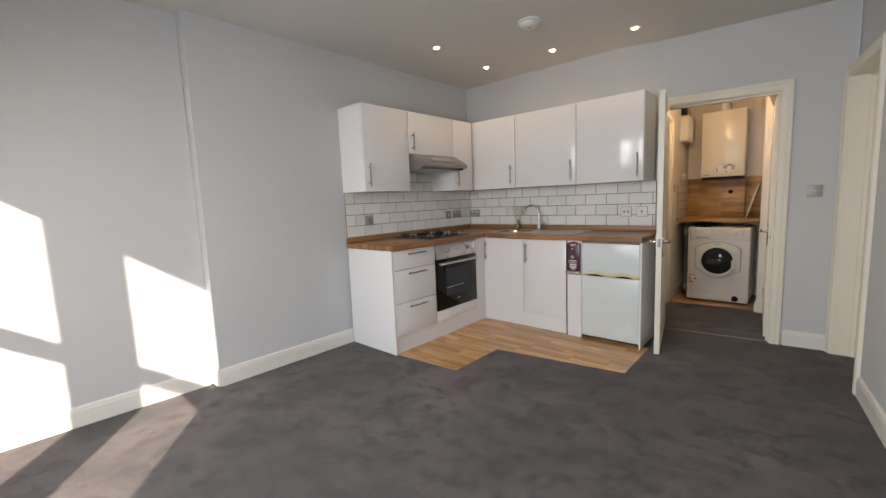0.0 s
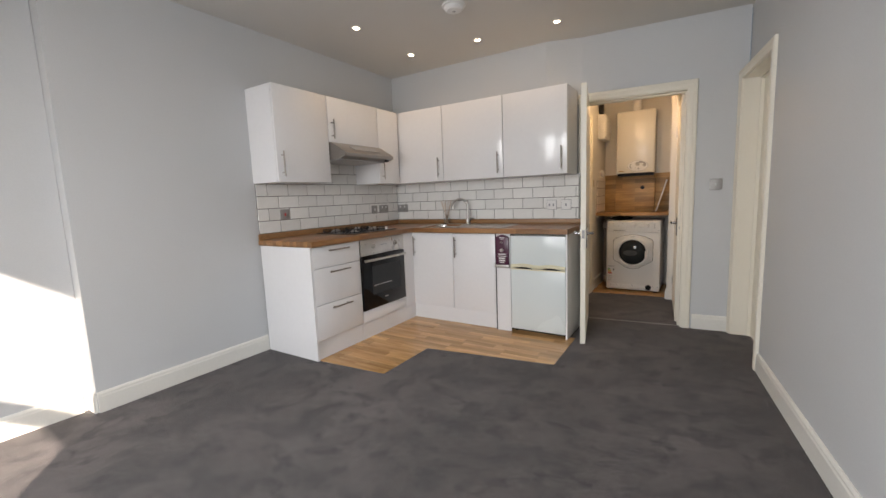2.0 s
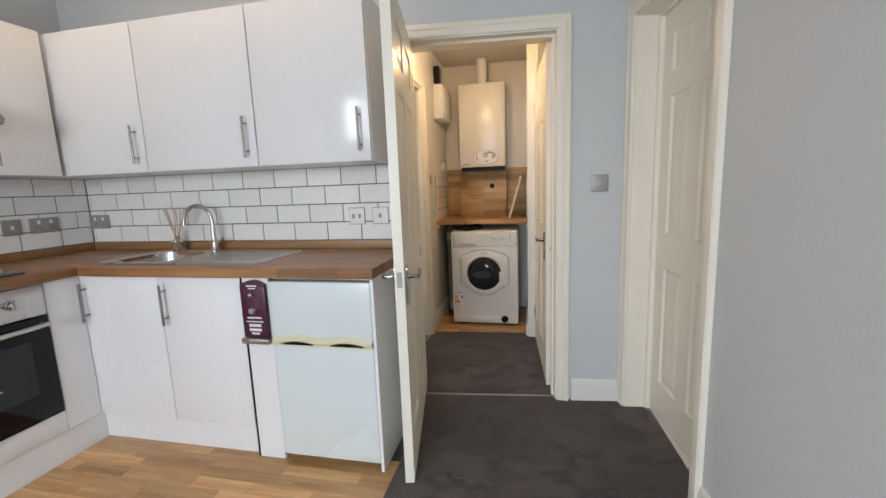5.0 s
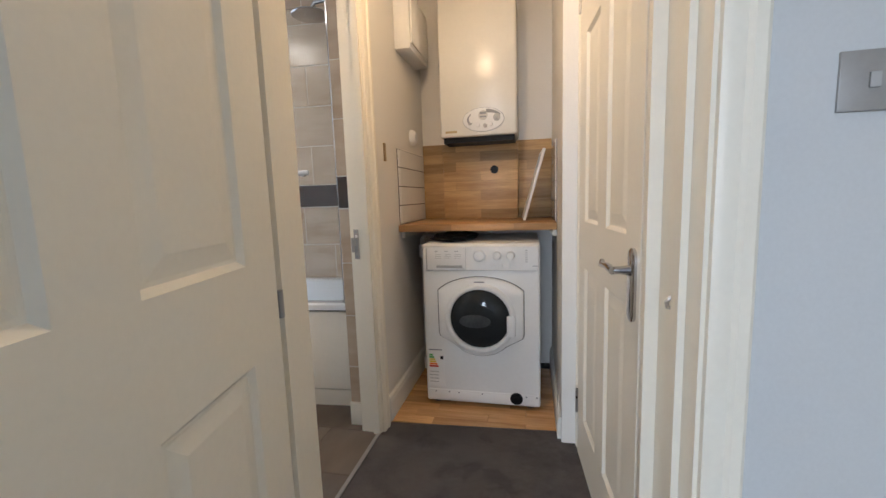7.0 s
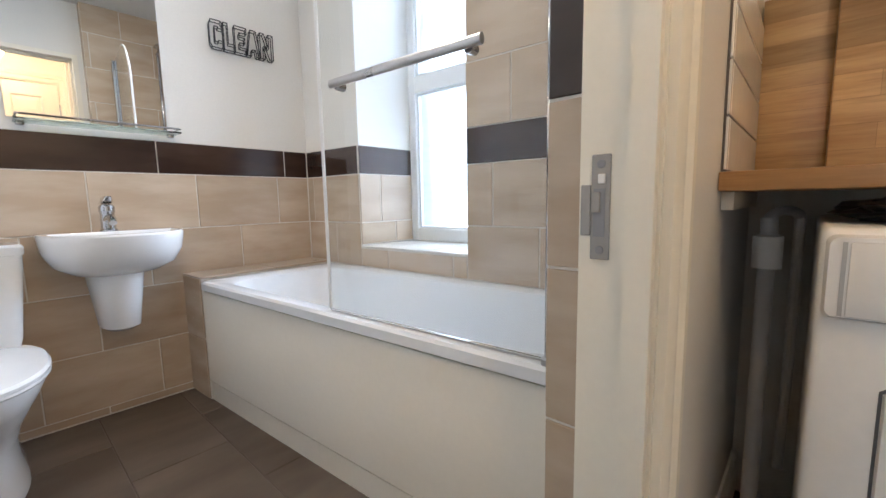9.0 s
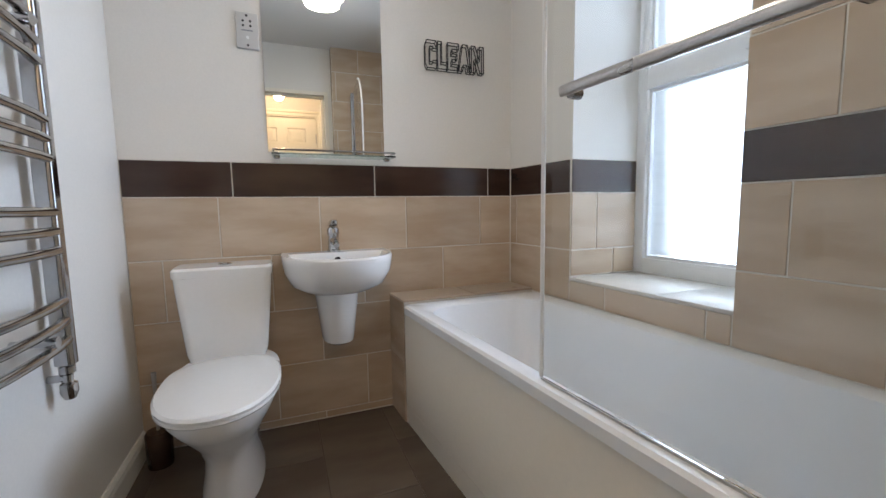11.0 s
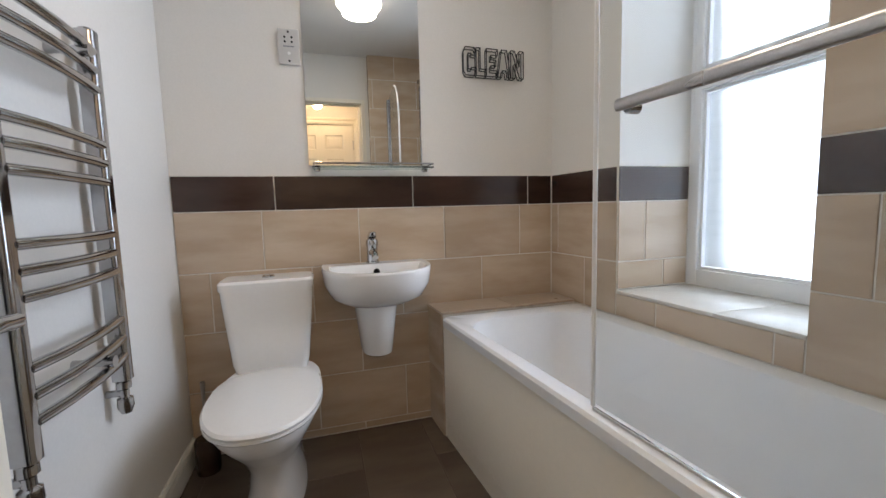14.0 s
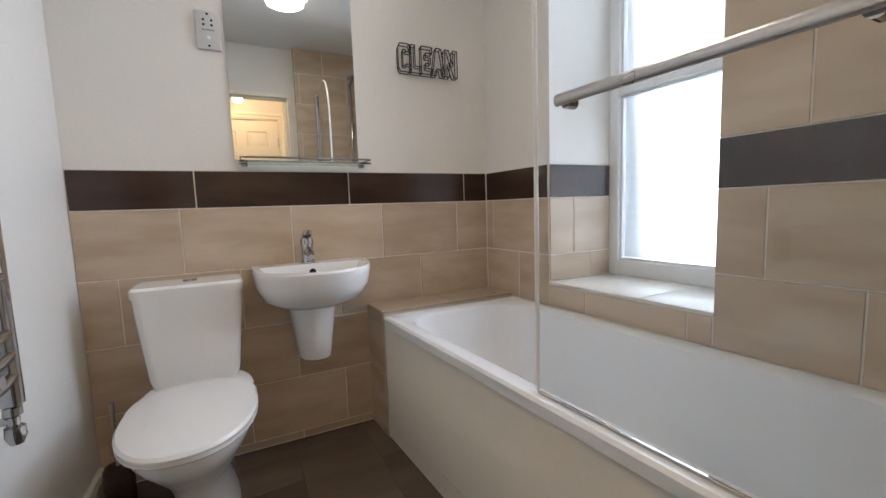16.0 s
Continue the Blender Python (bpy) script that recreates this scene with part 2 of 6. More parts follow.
METRO = surface("white_metro_glaze", (0.80, 0.80, 0.78), 0.09, vary=0.03, big=6, fine=25, relief=0.06, dist=0.0015, piece=0.06, rough_vary=0.04)
GROUT_DARK = surface("dark_grout", (0.11, 0.10, 0.097), 0.9, vary=0.15, relief=0.3)
GROUT_FLOOR = surface("brown_floor_grout", (0.115, 0.092, 0.074), 0.8, vary=0.15, relief=0.2)
GROUT_LIGHT = surface("light_grout", (0.68, 0.64, 0.57), 0.85, vary=0.1, relief=0.3)
BEIGE = streak_tile("beige_tile", (0.485, 0.37, 0.262), (0.59, 0.478, 0.365), 0.26, 0.05)
BROWN = streak_tile("dark_brown_tile", (0.034, 0.017, 0.012), (0.055, 0.03, 0.022), 0.18, 0.08)
FLOOR_TILE = streak_tile("slate_brown_tile", (0.088, 0.062, 0.044), (0.160, 0.124, 0.095), 0.38, 0.10, (5.0, 1.6, 3.0))
LEDGE_TILE = surface("beige_ledge_tile", (0.44, 0.35, 0.26), 0.3, vary=0.08, big=4, fine=50, relief=0.03)
SILL_TILE = streak_tile("pale_sill_tile", (0.66, 0.62, 0.55), (0.75, 0.72, 0.66), 0.22, 0.03)
CERAMIC = surface("white_ceramic", (0.83, 0.83, 0.82), 0.08, vary=0.015, relief=0.0, rough_vary=0.03, coat=0.3)
ACRYLIC = surface("white_bath_acrylic", (0.80, 0.81, 0.82), 0.14, vary=0.015, relief=0.0, rough_vary=0.04)
PANEL_WHITE = surface("bath_panel_white", (0.80, 0.745, 0.645), 0.22, vary=0.02, relief=0.02)
PURPLE = surface("plum_enamel", (0.075, 0.014, 0.04), 0.3, vary=0.15, relief=0.05)
RED_DOT = surface("red_switch", (0.5, 0.02, 0.02), 0.3)
YELLOW_DOT = surface("yellow_print", (0.75, 0.55, 0.05), 0.5)
GREEN_DOT = surface("green_print", (0.08, 0.4, 0.1), 0.5)
ORANGE_DOT = surface("orange_print", (0.8, 0.2, 0.03), 0.5)
PRINT_GREY = surface("grey_print", (0.25, 0.26, 0.28), 0.5)
REED = surface("pale_reed", (0.52, 0.36, 0.24), 0.7)
BRASS = surface("aged_brass", (0.45, 0.33, 0.18), 0.35, 1.0, vary=0.2)
NAVY = surface("navy_blind_fabric", (0.05, 0.075, 0.12), 0.8, fine=300)
WIRE = surface("black_wire", (0.02, 0.02, 0.022), 0.4)
RUBBER = surface("grey_rubber", (0.10, 0.10, 0.105), 0.7)
UPVC = surface("white_upvc", (0.82, 0.83, 0.84), 0.25, vary=0.01, relief=0.01)
GLASS = glass_material("clear_glass", 0.0, (0.96, 0.985, 0.985), 1.3)
SHELF_GLASS = glass_material("greenish_shelf_glass", 0.0, (0.75, 0.92, 0.86))
FROSTED = glass_material("frosted_glass", 0.55, (0.45, 0.48, 0.50))
MIRROR = mirror_material()
SPOT_GLOW = glow("warm_spot_bulb", (1.0, 0.80, 0.55), 11)
HALL_GLOW = glow("warm_hall_bulb", (1.0, 0.82, 0.56), 11)
OPAL_GLOW = glow("opal_lamp_glass", (1.0, 0.9, 0.74), 3.0)
SKY_GLOW = glow("bright_overcast_backdrop", (0.93, 0.97, 1.0), 0.34)


# ---- building helpers ----
WORLD = {}


def thing(name, label, category, at=(0, 0, 0), rz=0.0, group="", kind=""):
    ob = new(name)
    ob.empty_display_size = 0.05
    m = pose(*at, 0, 0, rz)
    ob.matrix_basis = m
    WORLD[ob] = m
    return tagged(ob, label, category, group, kind)


def mesh_of(name, bm, material, smooth=False):
    bmesh.ops.recalc_face_normals(bm, faces=bm.faces)
    me = bpy.data.meshes.new(name)
    bm.to_mesh(me)
    bm.free()
    for mt in material if isinstance(material, (list, tuple)) else [material]:
        me.materials.append(mt)
    if smooth:
        for p in me.polygons:
            p.use_smooth = True
        me.set_sharp_from_angle(angle=radians(35))
    return me


def part(name, bm, material, parent, label="", smooth=True, local=False):
    """Links a bmesh, built in the place's own metres (or in its thing's, if local), as one mesh under a thing or a part."""
    me = mesh_of(name, bm, material, smooth)
    if not local:
        me.transform(WORLD[parent].inverted())
    ob = new(name, me)
    ob.parent = parent
    WORLD[ob] = WORLD[parent]
    if label:
        tagged(ob, label)
    return ob


def piece(name, me, parent, m):
    ob = new(name, me)
    ob.parent = parent
    ob.matrix_basis = WORLD[parent].inverted() @ m
    WORLD[ob] = m
    return ob


def setting(name, bm, material, label, category, smooth=False):
    ob = new(name, mesh_of(name, bm, material, smooth))
    WORLD[ob] = Matrix.Identity(4)
    return tagged(ob, label, category, kind="structure")


def box(x0, x1, y0, y1, z0, z1, bevel=0.0, seg=2, bm=None):
    own = bmesh.new()
    bmesh.ops.create_cube(own, size=1.0)
    for v in own.verts:
        v.co = Vector((x0 + (v.co.x + 0.5) * (x1 - x0), y0 + (v.co.y + 0.5) * (y1 - y0), z0 + (v.co.z + 0.5) * (z1 - z0)))
    if bevel:
        bmesh.ops.bevel(own, geom=list(own.edges), offset=bevel, segments=seg, profile=0.5, affect="EDGES")
    return own if bm is None else join(bm, own)


def join(bm, other):
    me = bpy.data.meshes.new("join")
    other.to_mesh(me)
    other.free()
    bm.from_mesh(me)
    bpy.data.meshes.remove(me)
    return bm


def prism(points, z0, z1):
    bm = bmesh.new()
    lo = [bm.verts.new((x, y, z0)) for x, y in points]
    hi = [bm.verts.new((x, y, z1)) for x, y in points]
    bm.faces.new(lo[::-1])
    bm.faces.new(hi)
    for i in range(len(points)):
        j = (i + 1) % len(points)
        bm.faces.new((lo[i], lo[j], hi[j], hi[i]))
    return bm


def tube(points, r, seg=10, bm=None, closed=False, caps=True):
    """A round bar swept along a line of points; r may be a list."""
    bm = bm or bmesh.new()
    pts = [Vector(p) for p in points]
    n = len(pts)
    rr = r if isinstance(r, (list, tuple)) else [r] * n
    rings, up = [], None
    for i, p in enumerate(pts):
        a = pts[(i - 1) % n] if closed or i else p
        b = pts[(i + 1) % n] if closed or i < n - 1 else p
        d = (b - a).normalized()
        if up is None:
            up = d.orthogonal().normalized()
        up = (up - d * up.dot(d)).normalized()
        side = d.cross(up)
        rings.append([bm.verts.new(p + (up * math.cos(k * math.tau / seg) + side * math.sin(k * math.tau / seg)) * rr[i]) for k in range(seg)])
    for i in range(n if closed else n - 1):
        a, b = rings[i], rings[(i + 1) % n]
        for k in range(seg):
            bm.faces.new((a[k], a[(k + 1) % seg], b[(k + 1) % seg], b[k]))
    if caps and not closed:
        bm.faces.new(rings[0][::-1])
        bm.faces.new(rings[-1])
    return bm


def loft(rings, bm=None, cap0=True, cap1=True):
    bm = bm or bmesh.new()
    rs = [[bm.verts.new(p) for p in ring] for ring in rings]
    n = len(rs[0])
    for a, b in zip(rs, rs[1:]):
        for k in range(n):
            bm.faces.new((a[k], a[(k + 1) % n], b[(k + 1) % n], b[k]))
    if cap0:
        bm.faces.new(rs[0][::-1])
    if cap1:
        bm.faces.new(rs[-1])
    return bm


def lathe(profile, at, axis="z", seg=24, bm=None):
    """Turns a profile of (radius, height) round an axis through a point."""
    rings = []
    for r, h in profile:
        ring = []
        for k in range(seg):
            a = k * math.tau / seg
            c, s = r * math.cos(a), r * math.sin(a)
            ring.append(Vector(at) + Vector({"z": (c, s, h), "y": (c, h, s), "x": (h, c, s)}[axis]))
        rings.append(ring)
    return loft(rings, bm)


def rounded(cx, cy, hx, hy, r, z, seg=6):
    """A ring of points: a rectangle with rounded corners at one height."""
    out = []
    for sx, sy, a0 in ((1, 1, 0), (-1, 1, 90), (-1, -1, 180), (1, -1, 270)):
        for k in range(seg + 1):
            a = radians(a0 + 90 * k / seg)
            out.append((cx + sx * (hx - r) + r * math.cos(a), cy + sy * (hy - r) + r * math.sin(a), z))
    return out


def arc(c, r, a0, a1, n, plane="xz"):
    out = []
    for k in range(n + 1):
        a = radians(a0 + (a1 - a0) * k / n)
        u, v = r * math.cos(a), r * math.sin(a)
        out.append({"xz": (c[0] + u, c[1], c[2] + v), "yz": (c[0], c[1] + u, c[2] + v), "xy": (c[0] + u, c[1] + v, c[2])}[plane])
    return out


# ---- the large structure ----
CEIL, HCEIL = 2.55, 2.39
WX, SY, DY = -2.585, 4.785, 5.0          # hob wall, sink wall, door wall
EA = math.degrees(math.atan(0.103))       # lean of the east wall from the y axis
DOORW = pose(0.65, DY, 0, 0, 0, EA)         # door wall: local x along it, local y into the hall
EAST = pose(0.72, DY, 0, 0, 0, -90 + EA)  # east wall: local x runs back along the wall, local y into the wall

SKEW, BATH_SKEW, SKEW_X = 0.063, 0.077, -2.712   # the bathroom's outer wall and the bath run slightly out of square


def skewed(bm, slope=None):
    for v in bm.verts:
        v.co.y += (SKEW if slope is None else slope) * (v.co.x - SKEW_X)
    return bm


def box_in(m, *args):
    bm = box(*args)
    bmesh.ops.transform(bm, matrix=m, verts=bm.verts)
    return bm


BD0, BD1 = 5.172, 5.876                   # bathroom doorway

# floors
setting("floor", box(-3.1, 1.7, -0.6, 7.1, -0.12, -0.02), GROUT_DARK, "hidden screed subfloor under carpet and tiles", "floor")
carpet = bmesh.new()
join(carpet, prism([(-2.86, -0.3), (1.36, -0.3), (0.95, 3.0), (-1.40, 3.03), (-2.02, 2.98), (-2.86, 2.97)], -0.02, 0.0))
join(carpet, prism([(-1.3998, 3.0295), (0.95, 2.9995), (0.86, 3.72), (-0.41, 3.70), (-1.395, 3.565)], -0.02, 0.0))
join(carpet, prism([(-0.41, 3.6995), (0.86, 3.7195), (0.80, 5.03), (0.35, 5.0), (-0.50, 4.915), (-0.41, 4.3)], -0.02, 0.0))
setting("floor_carpet", carpet, CARPET, "charcoal grey plush fitted carpet with trodden patches", "carpet")
setting("hall_carpet", prism([(-0.66, 4.915), (0.30, 5.01), (0.30, 6.03), (-0.66, 5.97)], -0.02, 0.0), CARPET, "charcoal grey fitted hall carpet", "carpet")
setting("threshold_bathroom", box(-0.668, -0.652, BD0 + 0.001, BD1 - 0.001, -0.01, 0.004, 0.0015), NICKEL, "thin metal threshold strip in the bathroom doorway", "trim")
setting("threshold", box_in(DOORW, -1.096, -0.33, 0.024, 0.038, -0.01, 0.003, 0.0015), NICKEL, "thin metal carpet threshold strip in the doorway", "trim")

# west wall: chimney breast with the hob, and the alcove beside it
setting("wall_west", prism([(WX, 1.82), (WX, 4.894), (-3.0, 4.894), (-3.0, 1.82)], -0.02, CEIL), WALL_GREY, "pale grey painted chimney breast wall", "wall")
setting("wall_west_alcove", prism([(-2.765, -0.4), (-2.685, 1.818), (-3.0, 1.818), (-3.0, -0.4)], -0.02, CEIL), WALL_GREY, "pale grey painted alcove wall", "wall")
# sink wall and door wall
wk = box(WX + 0.001, -0.50, SY, 4.893, -0.02, 1.37)
join(wk, prism([(WX + 0.001, SY), (-0.80, SY), (-0.505, 4.879), (-0.50, 4.893), (WX + 0.001, 4.893)], 1.37, CEIL))
setting("wall_kitchen", wk, WALL_GREY, "pale grey painted kitchen wall", "wall")
dw = box(-1.32, -1.143, 0.0, 0.18, -0.02, CEIL)
box(-0.313, 0.06, 0.0, 0.18, -0.02, CEIL, bm=dw)
box(-1.143, -0.313, 0.0, 0.18, 2.02, CEIL, bm=dw)
bmesh.ops.transform(dw, matrix=DOORW, verts=dw.verts)
setting("wall_doorway", dw, WALL_GREY, "pale grey painted wall around the open doorway", "wall")
# east wall, with the recessed door at its far end
U0, U1 = 0.035, 0.775
ew = box(U1, 5.6, -0.026, 0.14, -0.02, CEIL)
box(-0.05, U1, 0.0, 0.14, 2.03, CEIL, bm=ew)
box(-0.05, U0, -0.045, 0.14, -0.02, 2.03, bm=ew)
bmesh.ops.transform(ew, matrix=EAST, verts=ew.verts)
setting("wall_east", ew, WALL_GREY, "pale grey painted side wall", "wall")
# back wall with two sash windows
BY = -0.2
WIN = ((-1.65, -0.77), (-0.56, 0.36))
WZ0, WZ1 = 0.55, 2.28
bw = bmesh.new()
for x0, x1 in ((-3.0, WIN[0][0]), (WIN[0][1], WIN[1][0]), (WIN[1][1], 1.6)):
    box(x0, x1, BY - 0.2, BY, -0.02, CEIL, bm=bw)
for x0, x1 in WIN:
    box(x0, x1, BY - 0.2, BY, -0.02, WZ0, bm=bw)
    box(x0, x1, BY - 0.2, BY, WZ1, CEIL, bm=bw)
setting("wall_south", bw, WALL_GREY, "pale grey painted wall with two windows", "wall")
for i, (x0, x1) in enumerate(WIN):
    w = thing("window_%d" % (i + 1), "white framed sash window letting in low sun", "window", ((x0 + x1) / 2, BY, WZ0), kind="structure")
    fr = box(x0, x0 + 0.025, BY - 0.05, BY - 0.01, WZ0, WZ1)
    box(x1 - 0.025, x1, BY - 0.05, BY - 0.01, WZ0, WZ1, bm=fr)
    box(x0 + 0.025, x1 - 0.025, BY - 0.05, BY - 0.01, WZ0, WZ0 + 0.03, bm=fr)
    box(x0 + 0.025, x1 - 0.025, BY - 0.05, BY - 0.01, WZ1 - 0.02, WZ1, bm=fr)
    box(x0 + 0.025, x1 - 0.025, BY - 0.06, BY - 0.01, 1.33, 1.425, bm=fr)
    part("window_frame", fr, UPVC, w, smooth=False)

# ceilings
setting("ceiling", box(-3.0, 1.7, -0.4, 5.1, CEIL, CEIL + 0.1), CEILING, "white painted living room ceiling", "ceiling")
setting("ceiling_hall", prism([(-0.76, 4.90), (0.45, 5.03), (0.45, 7.2), (-0.76, 7.2)], HCEIL, HCEIL + 0.1), CEILING, "white painted hall ceiling", "ceiling")
setting("ceiling_bathroom", box(-3.0, -0.76, 4.89, 7.2, HCEIL, HCEIL + 0.1), CEILING, "white painted bathroom ceiling", "ceiling")

# hall walls; the bathroom doorway is in the west one, a closed door in the east one
hw = box(-0.742, -0.65, 4.90, BD0 - 0.03, -0.02, HCEIL)
box(-0.742, -0.65, BD0 - 0.03, BD1 + 0.03, 2.02, HCEIL, bm=hw)
box(-0.742, -0.65, BD1 + 0.03, 6.82, -0.02, HCEIL, bm=hw)
setting("wall_hall_west", hw, WALL_WHITE, "white painted hall wall beside the bathroom doorway", "wall")
he = box(0.155, 0.45, 5.935, 6.82, -0.02, HCEIL)
box(0.235, 0.45, 5.13, 5.935, 2.02, HCEIL, bm=he)
setting("wall_hall_east", he, WALL_WHITE, "white painted hall wall with a door", "wall")
setting("wall_hall_north", box(-0.76, 0.45, 6.82, 7.2, -0.02, HCEIL), WALL_WHITE, "white painted end wall of the boiler alcove", "wall")
setting("wall_behind_door", box(0.46, 0.56, 5.1, 7.2, -0.02, HCEIL), WALL_WHITE, "plain wall behind the hall door", "wall")

# bathroom walls
BX, BYS, BYN, BEND = -2.712, 4.90, 6.62, -0.815
RX0, RX1, RZ0, RZ1, FY = -2.25, -1.575, 0.665, 2.34, 7.01
setting("wall_bath_west", box(-3.0, BX, 4.9, 7.2, -0.02, HCEIL), WALL_WHITE, "white wall above beige tiles", "wall")
setting("wall_bath_south", box(BX + 0.001, -0.743, 4.895, BYS + 0.004, -0.02, HCEIL), WALL_WHITE, "white painted bathroom wall behind the towel radiator", "wall")
bn = box(BX, RX0, BYN, 7.2, -0.02, HCEIL)
box(RX1, BEND, BYN, 7.2, -0.02, HCEIL, bm=bn)
box(RX0, RX1, BYN, 7.2, -0.02, RZ0 - 0.012, bm=bn)
box(RX0, RX1, BYN, 7.2, RZ1, HCEIL, bm=bn)
setting("wall_bath_north", skewed(bn), WALL_WHITE, "white and tiled outer wall with a deep window reveal", "wall")
setting("wall_bath_end", box(BEND, -0.7425, 5.945, 7.2, -0.02, HCEIL), WALL_WHITE, "tiled end wall of the bath", "wall")
setting("backdrop", box(-3.6, -0.2, 7.7, 7.72, 0.0, 3.6), SKY_GLOW, "bright white sky outside the frosted window", "sky")
lwin = thing("window_3", "white frosted bathroom window in a deep tiled reveal", "window", (-1.88, FY, RZ0), kind="structure")
fr = bmesh.new()
GX0, GX1 = -2.20, -1.625
for a in (box(RX0, GX0, FY - 0.03, FY + 0.04, RZ0, RZ1, 0.004), box(GX1, RX1, FY - 0.03, FY + 0.04, RZ0, RZ1, 0.004),
          box(GX0, GX1, FY - 0.03, FY + 0.04, RZ0, 0.735, 0.004), box(GX0, GX1, FY - 0.035, FY + 0.04, 1.485, 1.575, 0.006), box(GX0, GX1, FY - 0.03, FY + 0.04, 2.29, RZ1, 0.004)):
    join(fr, a)
part("window_frame", skewed(fr), UPVC, lwin)
bead = bmesh.new()
for z0, z1 in ((0.735, 1.485), (1.575, 2.29)):
    for a in ((GX0, GX0 + 0.012, z0, z1), (GX1 - 0.012, GX1, z0, z1), (GX0 + 0.012, GX1 - 0.012, z0, z0 + 0.012), (GX0 + 0.012, GX1 - 0.012, z1 - 0.012, z1)):
        box(a[0], a[1], FY - 0.015, FY + 0.02, a[2], a[3], bm=bead)
part("glazing_bead", skewed(bead), UPVC, lwin, smooth=False)
for z0, z1 in ((0.75, 1.48), (1.58, 2.285)):
    p = part("pane", skewed(box(GX0 + 0.002, GX1 - 0.002, FY + 0.004, FY + 0.010, z0, z1)), FROSTED, lwin, "frosted glass pane", smooth=False)
    p.visible_shadow = False
part("window_handle", skewed(box(-1.80, -1.70, FY - 0.05, FY - 0.034, 1.518, 1.538, 0.004)), UPVC, lwin)

# skirting boards
def skirt(name, pts, h=0.125):
    """A skirting board with a rounded top along a line in the plan; it stands to the left of its direction."""
    bm = bmesh.new()
    for (xa, ya), (xb, yb) in zip(pts, pts[1:]):
        d = Vector((xb - xa, yb - ya, 0))
        length = d.length
        d.normalize()
        nrm = Vector((-d.y, d.x, 0))
        prof = [(0.0, 0.0), (0.016, 0.0), (0.016, h - 0.03), (0.013, h - 0.022), (0.013, h - 0.012), (0.006, h), (0.0, h)]
        rings = []
        for s in (0, length):
            rings.append([Vector((xa, ya, 0)) + d * s + nrm * (o + 0.0004) + Vector((0, 0, z)) for o, z in prof])
        loft(rings, bm)
    return setting(name, bm, SKIRT, "white painted skirting board", "skirting")


def east(u, v=0.0):
    p = EAST @ Vector((u, v, 0))
    return p.x, p.y


skirt("baseboard_1", [(WX, 2.96), (WX, 1.82)])
skirt("baseboard_2", [(-2.688, 1.78), (-2.758, -0.2)])
skirt("baseboard_3", [(WX, 1.8185), (-2.68, 1.8185)][::1])
skirt("baseboard_4", [tuple((DOORW @ Vector((u, 0, 0)))[:2]) for u in (0.005, -0.255)])
skirt("baseboard_5", [east(5.1, -0.026), east(U1 + 0.045, -0.026)])
skirt("baseboard_6", [(-0.65, 6.80), (-0.65, 5.975)])
skirt("baseboard_7", [(0.155, 5.96), (0.155, 6.80)], 0.1)
skirt("baseboard_8", [(BX + 0.01, 4.904), (-0.80, 4.904)], 0.1)


# door frames
def door_frame(name, m, w, h, depth, label, back=True, architrave=0.065, stop_at=0.55, half=False):
    """A lined opening of clear width w and height h; local x across, y through the wall from its near face, with moulded architraves."""
    f = thing(name, label, "door frame", kind="structure")
    f.matrix_basis = m
    WORLD[f] = m
    t = 0.03
    lin = box(-t, 0, -0.002, depth + 0.002, 0, h + t)
    if half:
        box(w + 0.004, w + t, 0.030, 0.24, 0, h, bm=lin)
    else:
        box(w, w + t, -0.002, depth + 0.002, 0, h + t, bm=lin)
    box(0, w, -0.002, depth + 0.002, h, h + t, bm=lin)
    part("lining", lin, GLOSS, f, smooth=False, local=True)
    a = architrave
    prof = [(0.0, 0.0), (0.0, -0.012), (0.012, -0.018), (a * 0.5, -0.016), (a * 0.62, -0.022), (a - 0.008, -0.022), (a, -0.016), (a, 0.0)]
    for side, s, y0 in (("near", 1, -0.001), ("far", -1, depth + 0.001)):
        if side == "far" and not back:
            continue
        bm = bmesh.new()
        e = 0.008
        path = [((-e, 0.0), (-1, 0)), ((-e, h + e), (-1, 1)), ((w + e, h + e), (1, 1)), ((w + e, 0.0), (1, 0))]
        if half:
            path = path[:2] + [((w, h + e), (0, 1))]
        rings = [[(px + dx * o, y0 + s * p, pz + dz * o) for o, p in prof] for (px, pz), (dx, dz) in path]
        loft(rings, bm)
        part("architrave", bm, GLOSS, f, local=True)
    stop = box(0.0005, 0.014, depth * stop_at, depth * stop_at + 0.03, 0, h - 0.0005)
    if not half:
        box(w - 0.014, w - 0.0005, depth * stop_at, depth * stop_at + 0.03, 0, h - 0.0005, bm=stop)
    box(0.014, w - 0.014, depth * stop_at, depth * stop_at + 0.03, h - 0.014, h - 0.0005, bm=stop)
    part("door_stop", stop, GLOSS, f, smooth=False, local=True)
    return f


